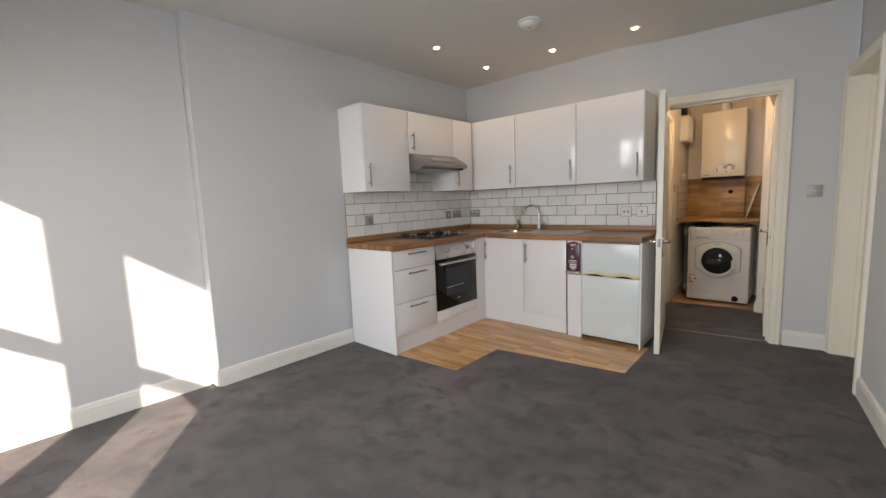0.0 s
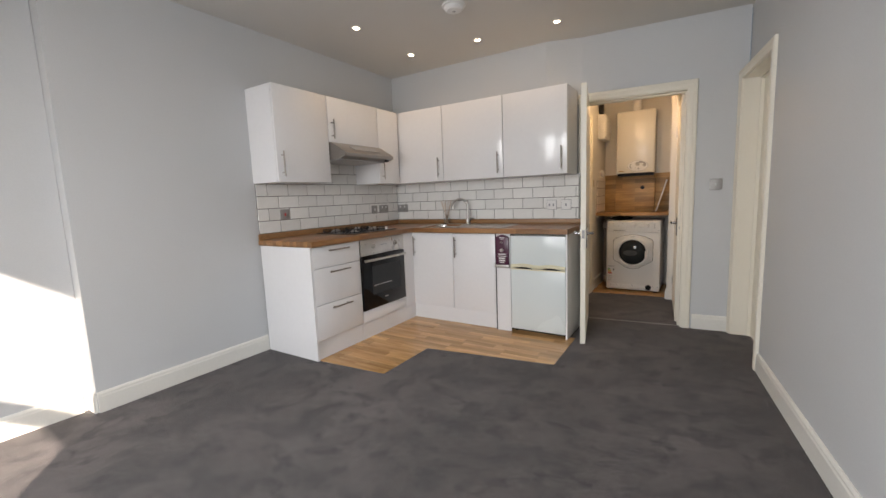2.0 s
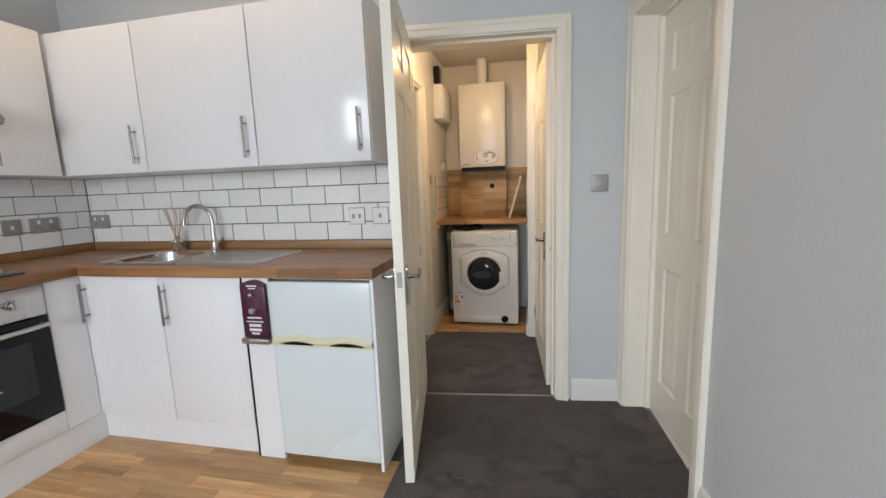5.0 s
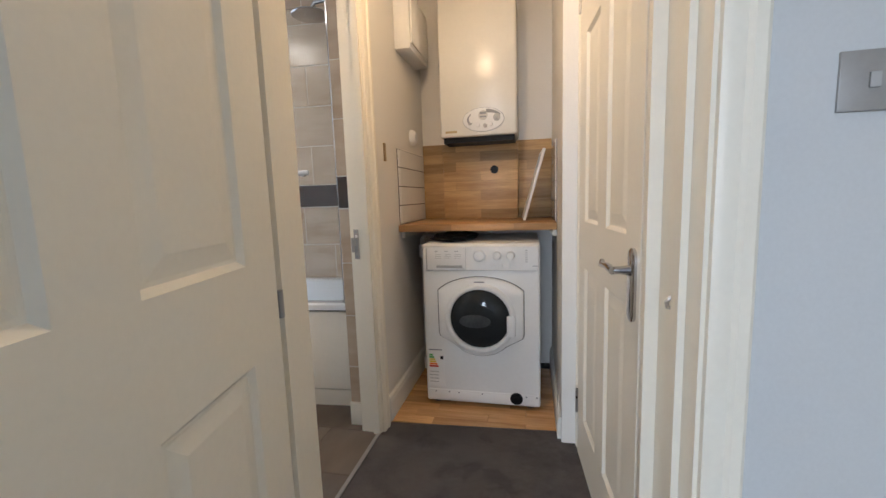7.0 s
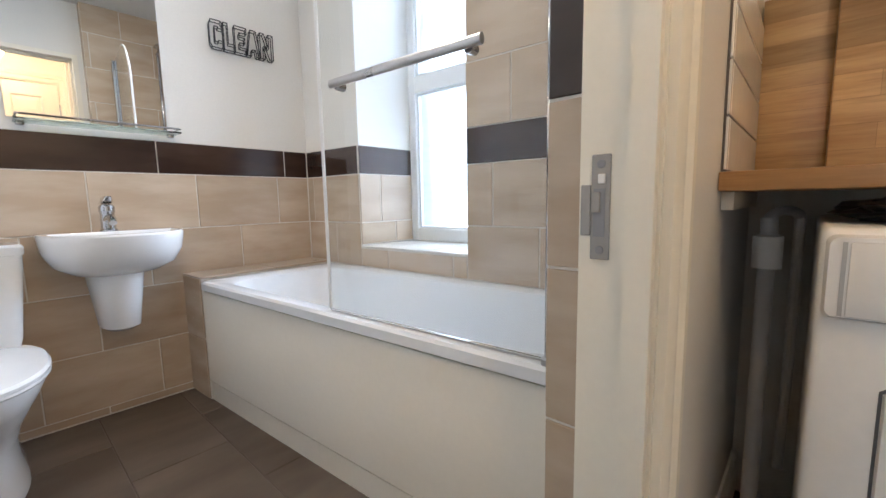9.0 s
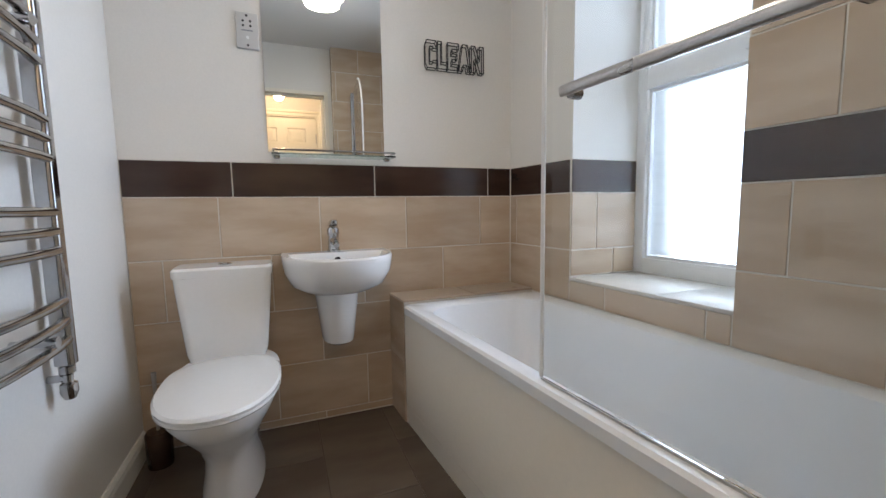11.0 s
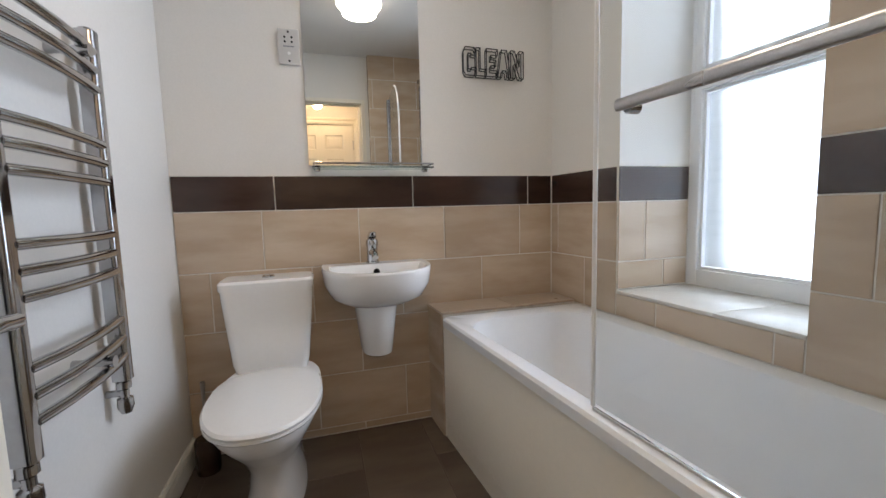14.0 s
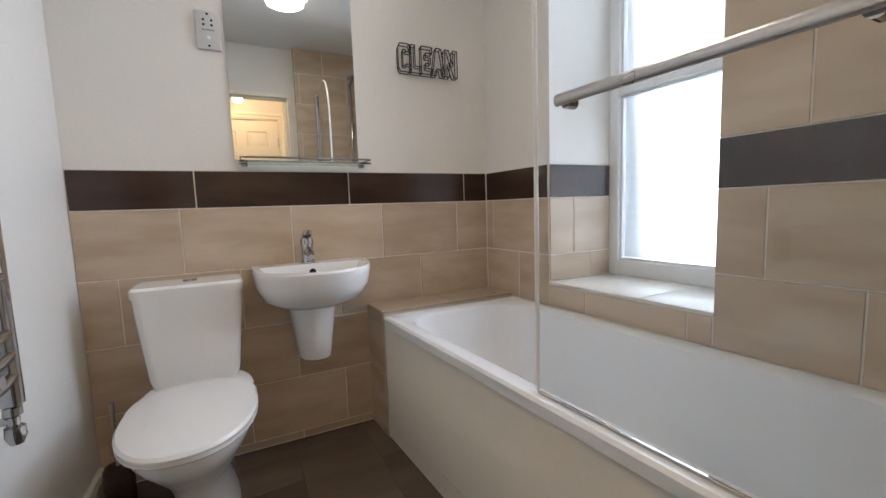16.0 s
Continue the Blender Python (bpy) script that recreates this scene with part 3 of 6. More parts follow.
def lever(parent, x, z, y, s, toward):
    """A lever handle on a long backplate, on the face at y; s: the way it stands out; toward: the way the lever points."""
    sgn = lambda v: y + s * v
    pl = loft([[(px, sgn(0.0005), pz) for px, pz, _ in rounded(x, z, 0.021, 0.085, 0.0205, 0)], [(px, sgn(0.007), pz) for px, pz, _ in rounded(x, z, 0.021, 0.085, 0.0205, 0)],
               [(px, sgn(0.010), pz) for px, pz, _ in rounded(x, z, 0.016, 0.08, 0.0155, 0)]])
    hd = part("door_handle", pl, CHROME, parent, "polished chrome lever handle on a long backplate", local=True)
    zz = z + 0.035
    pts = [(x, sgn(0.008), zz), (x, sgn(0.03), zz), (x, sgn(0.046), zz)]
    bm = tube(pts, [0.013, 0.009, 0.009], 14)
    lp = [(x - toward * 0.008, sgn(0.048), zz), (x + toward * 0.03, sgn(0.05), zz + 0.004), (x + toward * 0.07, sgn(0.05), zz + 0.001), (x + toward * 0.10, sgn(0.046), zz - 0.004), (x + toward * 0.118, sgn(0.042), zz + 0.004)]
    tube(lp, [0.009, 0.0085, 0.0075, 0.0085, 0.006], 12, bm)
    part("lever", bm, CHROME, hd, local=True)
    return hd


def panel_door(name, m, w, h, label, levers=(), lever_z=0.865, hinges=(0.22, 1.75), latch=True, latch_half=0.031):
    """A six-panel moulded door leaf; local x from the hinge edge, y through the leaf, z up."""
    d = thing(name, label, "door", kind="structure")
    d.matrix_basis = m
    WORLD[d] = m
    t = 0.038
    st, mid = 0.105, 0.10
    cw = (w - 2 * st - mid) / 2
    rows = ((0.19, 0.785), (0.955, 1.60), (1.70, h - 0.11))
    leaf = bmesh.new()
    for x0, x1 in ((0, st), (st + cw, st + cw + mid), (w - st, w)):
        box(x0, x1, 0, t, 0, h, bm=leaf)
    zs = [0.0] + [v for r in rows for v in r] + [h]
    for z0, z1 in zip(zs[::2], zs[1::2]):
        for x0 in (st, st + cw + mid):
            box(x0, x0 + cw, 0, t, z0, z1, bm=leaf)
    part("leaf", leaf, GLOSS, d, smooth=False, local=True)
    for z0, z1 in rows:
        for x0 in (st, st + cw + mid):
            x1 = x0 + cw
            bm = bmesh.new()
            for s, y in ((1, 0.0), (-1, t)):
                q = lambda o, dy: [(x0 + o, y + s * dy, z0 + o), (x1 - o, y + s * dy, z0 + o), (x1 - o, y + s * dy, z1 - o), (x0 + o, y + s * dy, z1 - o)]
                loft([q(0.0, 0.0), q(0.010, 0.009), q(0.016, 0.009), q(0.045, 0.003)], bm, cap0=False)
            part("panel", bm, GLOSS, d, smooth=False, local=True)
    for hx, s, toward in levers:
        lever(d, hx, lever_z, 0.0 if s < 0 else t, s, toward)
    if latch:
        bm = box(w - 0.0005, w + 0.0015, t / 2 - 0.010, t / 2 + 0.010, lever_z + 0.031 - latch_half, lever_z + 0.031 + latch_half, 0.0005, 1)
        box(w + 0.001, w + 0.008, t / 2 - 0.006, t / 2 + 0.006, lever_z + 0.02, lever_z + 0.042, bm=bm)
        part("latch_plate", bm, NICKEL, d, "steel latch faceplate", local=True)
    for hz in hinges:
        bm = tube([(-0.004, -0.003, hz - 0.05), (-0.004, -0.003, hz + 0.05)], 0.006, 10)
        box(-0.0035, 0.001, 0.0, 0.026, hz - 0.05, hz + 0.05, bm=bm)
        part("hinge", bm, STEEL, d, "steel butt hinge", local=True)
    return d


door_frame("door_frame_1", DOORW @ pose(-1.113, 0, 0), 0.77, 1.99, 0.18, "white painted frame of the living room doorway", back=False, stop_at=0.26)
panel_door("door_1", pose(-0.480, 4.902, 0.012, 0, 0, -79.4), 0.755, 1.975, "white six-panel door standing wide open beside the fridge",
           levers=((0.70, 1, -1), (0.70, -1, -1)), lever_z=0.835, hinges=(0.22, 0.85, 1.75))
door_frame("door_frame_2", EAST @ pose(U0 + 0.03, -0.050, 0, 0, 0, 1.8), U1 - U0 - 0.06, 2.0, 0.185, "white painted frame of a recessed side door", back=False)
panel_door("door_2", EAST @ pose(U0 + 0.033, 0.075, 0.01), U1 - U0 - 0.066, 1.985, "closed white six-panel side door", latch=False)
door_frame("door_frame_3", pose(-0.65, BD0, 0, 0, 0, 90), BD1 - BD0, 1.99, 0.092, "white painted frame of the bathroom doorway", back=False, stop_at=0.02)
panel_door("door_3", pose(-0.772, 5.150, 0.012, 0, 0, 186.0), 0.70, 1.97, "white bathroom door standing open against the wall", levers=((0.64, -1, -1), (0.64, 1, -1)))
door_frame("door_frame_4", pose(0.235, 5.868, 0, 0, 0, -90), 0.712, 1.99, 0.09, "white painted frame of the hall side door", back=False, half=True)
panel_door("door_4", pose(0.214, 5.866, 0.012, 0, 0, -85.9), 0.702, 1.97, "white six-panel hall door left slightly ajar", levers=((0.662, -1, -1),), lever_z=0.845, latch_half=0.078)
part("strike_plate", box(0.7135, 0.7155, 0.070, 0.094, 0.81, 0.93, 0.0005, 1), NICKEL, bpy.data.objects["door_frame_4"], "steel strike plate on the jamb", local=True)
hl_ = bpy.data.objects["door_frame_1"]
part("hinge_knuckle", tube([(-0.4465, 4.922, 0.845), (-0.4465, 4.922, 0.90)], 0.0065, 10), NICKEL, bpy.data.objects["door_1"], "steel hinge knuckle")
for hz in (0.873, 1.75):
    part("hinge_leaf", box(0.0004, 0.0022, 0.012, 0.040, hz - 0.028, hz + 0.028, 0.0005, 1), NICKEL, hl_, "steel hinge leaf on the jamb", local=True)


# ---- kitchen ----
def bar_handle(parent, p, axis, length, out):
    """A steel bar handle on two posts; p: its middle on the door face, out: the way it stands off."""
    p, out = Vector(p), Vector(out)
    d = Vector({"x": (1, 0, 0), "y": (0, 1, 0), "z": (0, 0, 1)}[axis])
    bm = tube([p + out * 0.032 - d * length / 2, p + out * 0.032 + d * length / 2], 0.006, 12)
    for s in (-0.34, 0.34):
        tube([p + d * length * s + out * 0.0005, p + d * length * s + out * 0.03], 0.0045, 8, bm)
    return part("handle", bm, HANDLE, parent, "brushed steel bar handle")


G = 0.0025
FX = -1.982   # front of the hob run
FYK = 4.23    # front of the sink run

du = thing("drawer_unit", "white high-gloss kitchen base unit with three drawers", "cabinet", ((WX + FX) / 2, 3.22, 0), group="base units")
part("carcass", box(WX + 0.002, FX - 0.02, 2.982, 3.474, 0.14, 0.868), CARCASS, du, smooth=False)
part("end_panel", box(WX + 0.018, FX, 2.962, 2.980, 0.0, 0.868, 0.001, 1), DOOR_WHITE, du)
for z0, z1 in ((0.15, 0.42), (0.42, 0.70), (0.70, 0.866)):
    dr = part("drawer_front", box(FX - 0.019, FX, 2.983, 3.473, z0 + G, z1 - G, 0.0015, 2), DOOR_WHITE, du)
    bar_handle(dr, (FX, 3.225, z1 - 0.035), "y", 0.21, (1, 0, 0))
part("plinth", box(FX - 0.05, FX - 0.018, 2.981, 3.474, 0.0, 0.145), DOOR_WHITE, du, smooth=False)

ou = thing("oven_housing", "white base unit around the built-under oven", "cabinet", ((WX + FX) / 2, 3.77, 0), group="base units")
part("carcass", box(WX + 0.002, FX - 0.03, 3.476, 4.08, 0.14, 0.247), CARCASS, ou, smooth=False)
part("fascia", box(FX - 0.019, FX, 3.478, 4.072, 0.15, 0.249, 0.0015), DOOR_WHITE, ou)
part("filler", box(FX - 0.019, FX, 4.0755, FYK - 0.003, 0.15, 0.866, 0.001, 1), DOOR_WHITE, ou)
part("plinth", box(FX - 0.05, FX - 0.018, 3.476, FYK + 0.03, 0.0, 0.145), DOOR_WHITE, ou, smooth=False)

ov = thing("oven", "black glass built-under electric oven with steel fascia", "oven", (FX - 0.25, 3.77, 0.27))
part("oven_body", box(FX - 0.52, FX - 0.022, 3.482, 4.066, 0.250, 0.864), BLACK, ov, smooth=False)
dp = part("oven_door", box(FX - 0.021, FX + 0.012, 3.482, 4.066, 0.253, 0.722, 0.004), BLACK_GLASS, ov, "black glass oven door")
part("oven_window", box(FX + 0.0125, FX + 0.0145, 3.60, 3.985, 0.375, 0.625, 0.0008, 1), DARK_GLASS, dp, "smoked viewing window")
part("oven_rack", box(FX + 0.0146, FX + 0.0152, 3.61, 3.86, 0.452, 0.457), GREY_PLASTIC, dp, smooth=False)
part("badge", box(FX + 0.0125, FX + 0.0132, 3.755, 3.80, 0.325, 0.333), STEEL, dp, smooth=False)
bm = tube([(FX + 0.04, 3.50, 0.687), (FX + 0.046, 3.60, 0.687), (FX + 0.049, 3.77, 0.687), (FX + 0.046, 3.95, 0.687), (FX + 0.04, 4.05, 0.687)], 0.011, 12)
for yy in (3.52, 4.03):
    box(FX + 0.008, FX + 0.04, yy - 0.009, yy + 0.009, 0.679, 0.695, 0.002, 1, bm=bm)
part("oven_handle", bm, STEEL, dp, "curved steel door handle")
cp = part("control_panel", box(FX - 0.021, FX + 0.010, 3.482, 4.066, 0.727, 0.864, 0.003), STEEL, ov, "brushed steel control fascia")
for yy in (3.635, 3.945):
    kb = part("knob", lathe([(0.024, 0.0), (0.024, 0.004), (0.0195, 0.006), (0.0175, 0.024), (0.014, 0.027), (0.001, 0.027)], (FX + 0.0102, yy, 0.80), "x"), STEEL, cp, "round steel control knob")
    part("pointer", box(FX + 0.0375, FX + 0.044, yy - 0.003, yy + 0.003, 0.783, 0.817, 0.001, 1), STEEL, kb)
part("print", box(FX + 0.0102, FX + 0.0106, 3.73, 3.82, 0.80, 0.806), PRINT_GREY, cp, smooth=False)

# sink run
su = thing("sink_unit", "white high-gloss two-door sink base unit", "cabinet", (-1.57, 4.5, 0), group="base units")
part("carcass", box(-2.13, -1.08, FYK + 0.02, SY - 0.003, 0.14, 0.72), CARCASS, su, smooth=False)
part("corner_post", box(FX + 0.002, -1.965, FYK + 0.001, FYK + 0.019, 0.15, 0.866), DOOR_WHITE, su, smooth=False)
for x0, x1 in ((-2.092, -1.528), (-1.524, -1.089)):
    dd = part("cabinet_door", box(x0, x1, FYK, FYK + 0.019, 0.145, 0.862, 0.0015), DOOR_WHITE, su)
    bar_handle(dd, (max(x0 + 0.035, FX + 0.028), FYK, 0.735), "z", 0.19, (0, -1, 0))
part("plinth", box(-2.1, -1.082, FYK + 0.028, FYK + 0.045, 0.0, 0.143), DOOR_WHITE, su, smooth=False)

# black strip: the shade in the gap is put in as colour
part("gap", box(-1.0885, -1.0800, FYK + 0.004, FYK + 0.019, 0.0, 0.866), BLACK, su, "black strip for the shade in the gap beside the filler panel", smooth=False)

fp = thing("filler_panel", "white filler panel between sink unit and fridge", "panel", (-0.98, 4.25, 0), group="base units")
part("board", box(-1.079, -0.948, FYK + 0.004, FYK + 0.022, 0.0, 0.866, 0.001, 1), DOOR_WHITE, fp)
ep = thing("end_panel", "white upright end panel beside the fridge", "panel", (-0.42, 4.5, 0), group="base units")
part("board", box(-0.470, -0.456, FYK - 0.01, SY - 0.003, 0.0, 0.868, 0.001, 1), DOOR_WHITE, ep)

fg = thing("fridge_freezer", "white under-counter fridge freezer with cream handle grips", "fridge", (-0.705, 4.5, 0))
part("body", box(-0.942, -0.471, FYK + 0.045, SY - 0.03, 0.03, 0.855, 0.004), FRIDGE_WHITE, fg)
for z0, z1, nm in ((0.036, 0.572, "fridge_door"), (0.598, 0.852, "freezer_door")):
    part(nm, box(-0.941, -0.472, FYK - 0.008, FYK + 0.042, z0, z1, 0.006, 3), FRIDGE_WHITE, fg, "white enamelled door")
gx = [(-0.9385 + 0.464 * k / 40) for k in range(41)]
wave = lambda x: 0.5 + 0.5 * math.cos((x + 0.706) / 0.232 * math.tau)       # 1 in the middle and at the ends, 0 at the finger holds
grip = loft([[(x, FYK - 0.0085, 0.5745 + 0.011 * (1 - wave(x))), (x, FYK - 0.022, 0.578 + 0.012 * (1 - wave(x))), (x, FYK - 0.024, 0.590 + 0.010 * (1 - wave(x))), (x, FYK - 0.0085, 0.606 + 0.010 * (1 - wave(x)))] for x in gx])
part("handle_grip", grip, CREAM_PLASTIC, fg, "yellowed cream plastic wavy grip strip")
# solid black lenses stand for the shade inside the two finger recesses
for x in (-0.822, -0.59):
    hold = loft([[(x + u, y, 0.5735 + h * math.cos(u / 0.075 * math.pi / 2) * 0.0125) for u in [-0.075 + 0.15 * k / 12 for k in range(13)] for h in (0,)] + [(x + u, y, 0.5735 + math.cos(u / 0.075 * math.pi / 2) * 0.0125) for u in [0.075 - 0.15 * k / 12 for k in range(13)]] for y in (FYK - 0.0088, FYK - 0.0205)])
    part("finger_hold", hold, BLACK, fg, "black lens for the shade in a finger recess", smooth=False)
part("trim_strip", box(-0.941, -0.472, FYK - 0.0105, FYK - 0.0082, 0.560, 0.5725), CREAM_PLASTIC, fg, smooth=False)
part("gap_seal", box(-0.938, -0.475, FYK + 0.012, FYK + 0.040, 0.5735, 0.597), GREY_PLASTIC, fg, smooth=False)
for x in (-0.92, -0.49):
    part("foot", lathe([(0.015, 0.0), (0.015, 0.012), (0.008, 0.014), (0.008, 0.031)], (x, FYK + 0.07, 0.0)), BLACK, fg)

# worktop: one continuous L with its upstands
WT = thing("worktop", "brown butcher-block laminate L-shaped worktop", "worktop", (-2.0, 4.3, 0.87))
part("hob_run", box(WX + 0.002, FX + 0.03, 2.958, FYK - 0.026, 0.8695, 0.912, 0.004), WORKTOP_Y, WT)
top = bmesh.new()
for x0, x1, y0, y1 in ((WX + 0.002, -1.93, FYK - 0.0255, SY - 0.002), (-1.59, -0.452, FYK - 0.0255, SY - 0.002), (-1.93, -1.59, FYK - 0.0255, 4.33), (-1.93, -1.59, 4.67, SY - 0.002)):
    box(x0, x1, y0, y1, 0.8695, 0.912, bm=top)
bmesh.ops.remove_doubles(top, verts=top.verts, dist=0.0001)
part("sink_run", top, WORKTOP, WT, smooth=False)
us = thing("worktop_upstand", "brown wooden upstand behind the worktop", "upstand", (-2.0, 4.77, 0.912), group="upstands")
part("board", box(WX + 0.022, -0.455, SY - 0.0195, SY - 0.0015, 0.9125, 0.958, 0.002), UPSTAND, us)
us2 = thing("worktop_upstand", "brown wooden upstand behind the hob", "upstand", (WX, 3.8, 0.912), group="upstands")
part("board", box(WX + 0.0015, WX + 0.0195, 2.962, SY - 0.021, 0.9125, 0.958, 0.002), UPSTAND, us2)

# gas hob
hb = thing("gas_hob", "steel four-burner gas hob with black pan supports", "hob", (-2.27, 3.77, 0.912))
part("hob_plate", box(-2.52, -2.04, 3.49, 4.06, 0.9125, 0.921, 0.004), HOB_PLATE, hb)
for bx, by, r in ((-2.40, 3.62, 0.042), (-2.40, 3.90, 0.03), (-2.17, 3.62, 0.03), (-2.17, 3.86, 0.042)):
    part("burner", lathe([(r, 0.0), (r, 0.008), (r * 0.8, 0.012), (r * 0.82, 0.018), (r * 0.6, 0.021), (0.001, 0.021)], (bx, by, 0.921)), STEEL, hb, "steel gas burner with cap")
    sup = bmesh.new()
    for a in range(4):
        c, s = math.cos(a * math.pi / 2 + 0.785), math.sin(a * math.pi / 2 + 0.785)
        tube([(bx + c * 0.112, by + s * 0.112, 0.9215), (bx + c * 0.108, by + s * 0.108, 0.945), (bx + c * 0.035, by + s * 0.035, 0.948)], 0.0042, 8, sup)
    tube([(bx + 0.112 * math.cos(k * math.tau / 24), by + 0.112 * math.sin(k * math.tau / 24), 0.928) for k in range(24)], 0.004, 8, sup, closed=True)
    part("pan_support", sup, BLACK, hb, "black wire pan support")
for k in range(4):
    part("knob", lathe([(0.017, 0.0), (0.016, 0.016), (0.013, 0.019), (0.001, 0.019)], (-2.36 + 0.075 * k, 4.02, 0.9212)), STEEL, hb, "small steel gas knob")

# inset sink with drainer and tap
sk = thing("sink", "stainless steel inset sink with drainer", "sink", (-1.45, 4.5, 0.912))
cx, cy = -1.76, 4.50
rim = loft([rounded(-1.50, 4.50, 0.47, 0.215, 0.06, 0.9122), rounded(-1.50, 4.50, 0.47, 0.215, 0.06, 0.9155), rounded(-1.50, 4.50, 0.465, 0.21, 0.06, 0.9175), rounded(cx, cy, 0.185, 0.185, 0.09, 0.9165)], cap0=False, cap1=False)
part("rim", rim, STEEL, sk, smooth=False)
bowl = loft([rounded(cx, cy, 0.185, 0.185, 0.09, 0.9165), rounded(cx, cy, 0.172, 0.172, 0.09, 0.910), rounded(cx, cy, 0.158, 0.158, 0.09, 0.80), rounded(cx, cy, 0.12, 0.12, 0.08, 0.775), rounded(cx, cy, 0.02, 0.02, 0.019, 0.77)], cap0=False)
part("bowl", bowl, STEEL, sk, "round-cornered steel bowl")
for k in range(7):
    part("rib", box(-1.47, -1.09, 4.365 + k * 0.045, 4.373 + k * 0.045, 0.9155, 0.9205, 0.001, 1), STEEL, sk)
tp = thing("kitchen_tap", "brushed steel swan-neck mixer tap", "tap", (-1.60, 4.69, 0.9185))
pts = [(-1.60, 4.69, 0.9187), (-1.60, 4.69, 1.06)] + [(-1.60 - 0.085 + 0.085 * math.cos(radians(a)), 4.69 - 0.02 * a / 180, 1.09 + 0.085 * math.sin(radians(a))) for a in range(0, 181, 18)] + [(-1.77, 4.668, 1.065)]
part("spout", tube(pts, [0.015, 0.012] + [0.0105] * (len(pts) - 2), 14), STEEL, tp, "curved steel spout")
part("base", lathe([(0.026, 0.0), (0.026, 0.006), (0.02, 0.01), (0.019, 0.05), (0.013, 0.055)], (-1.60, 4.69, 0.9187)), STEEL, tp)
part("lever", tube([(-1.585, 4.69, 0.955), (-1.56, 4.685, 0.965), (-1.53, 4.68, 0.99)], [0.008, 0.007, 0.005], 10), STEEL, tp)
rd = thing("reed_diffuser", "clear glass reed diffuser with pale reeds", "diffuser", (-1.86, 4.70, 0.9185))
part("bottle", lathe([(0.028, 0.0), (0.032, 0.006), (0.032, 0.05), (0.014, 0.072), (0.012, 0.095), (0.015, 0.098), (0.011, 0.098), (0.009, 0.07), (0.027, 0.048), (0.027, 0.008), (0.001, 0.006)], (-1.86, 4.70, 0.9185)), GLASS, rd, "small glass bottle")
for k in range(7):
    a = k * 2.4
    part("reed", tube([(-1.86 + 0.012 * math.cos(a), 4.70 + 0.012 * math.sin(a), 0.93), (-1.86 - 0.065 * math.cos(a + 0.4), 4.70 - 0.035 * math.sin(a + 0.4), 1.165)], 0.0022, 6), REED, rd)

# plum coloured dispenser on the filler panel
dc = thing("wall_dispenser", "plum enamel wall dispenser with round caps and tray", "dispenser", (-1.015, FYK, 0.57))
part("body", box(-1.076, -0.955, FYK - 0.02, FYK + 0.003, 0.60, 0.835, 0.004), PURPLE, dc)
arch = loft([[(x, y, z) for x, z in [(-1.076 + 0.121 * k / 10, 0.8355 + 0.022 * math.sin(math.pi * k / 10)) for k in range(11)] + [(-0.955, 0.8352), (-1.076, 0.8352)]] for y in (FYK - 0.02, FYK + 0.003)])
part("arched_top", arch, PURPLE, dc)
for z, r in ((0.795, 0.011), (0.725, 0.016)):
    part("cap", lathe([(r, 0.0), (r, -0.012), (r * 0.7, -0.02), (0.001, -0.021)], (-1.015, FYK - 0.0202, z), "y"), STEEL, dc, "round steel cap")
for z, w, h in ((0.833, 0.05, 0.006), (0.822, 0.035, 0.004), (0.69, 0.07, 0.008), (0.672, 0.085, 0.005), (0.655, 0.06, 0.012), (0.635, 0.06, 0.012), (0.618, 0.04, 0.008)):
    part("print", box(-1.015 - w / 2, -1.015 + w / 2, FYK - 0.0212, FYK - 0.0203, z - h / 2, z + h / 2), WHITE_PLASTIC, dc, "pale printed lettering", smooth=False)
part("tray", box(-1.082, -0.948, FYK - 0.035, FYK + 0.003, 0.572, 0.598, 0.004), STEEL, dc, "steel drip tray")

# wall units
def wall_unit(name, x0, x1, y0, y1, z0, z1, face, hinge, label, handle_z=None):
    u = thing(name, label, "cabinet", ((x0 + x1) / 2, (y0 + y1) / 2, z0), group="wall units")
    if face == "x":
        part("carcass", box(x0, x1 - 0.021, y0 + 0.0005, y1 - 0.0005, z0, z1 - 0.0, 0.001, 1), DOOR_WHITE, u)
        dd = part("cabinet_door", box(x1 - 0.019, x1, y0 + G, y1 - G, z0 + 0.001, z1, 0.0015), DOOR_WHITE, u)
        if hinge:
            bar_handle(dd, (x1, (y1 - 0.04) if hinge > 0 else (y0 + 0.04), handle_z or z0 + 0.135), "z", 0.19 if z1 - z0 > 0.5 else 0.16, (1, 0, 0))
    else:
        part("carcass", box(x0 + 0.0005, x1 - 0.0005, y0 + 0.021, y1, z0, z1, 0.001, 1), DOOR_WHITE, u)
        dd = part("cabinet_door", box(x0 + G, x1 - G, y0, y0 + 0.019, z0 + 0.001, z1, 0.0015), DOOR_WHITE, u)
        if hinge:
            bar_handle(dd, ((x1 - 0.045) if hinge > 0 else (x0 + 0.045), y0, handle_z or z0 + 0.135), "z", 0.19, (0, -1, 0))
    return u


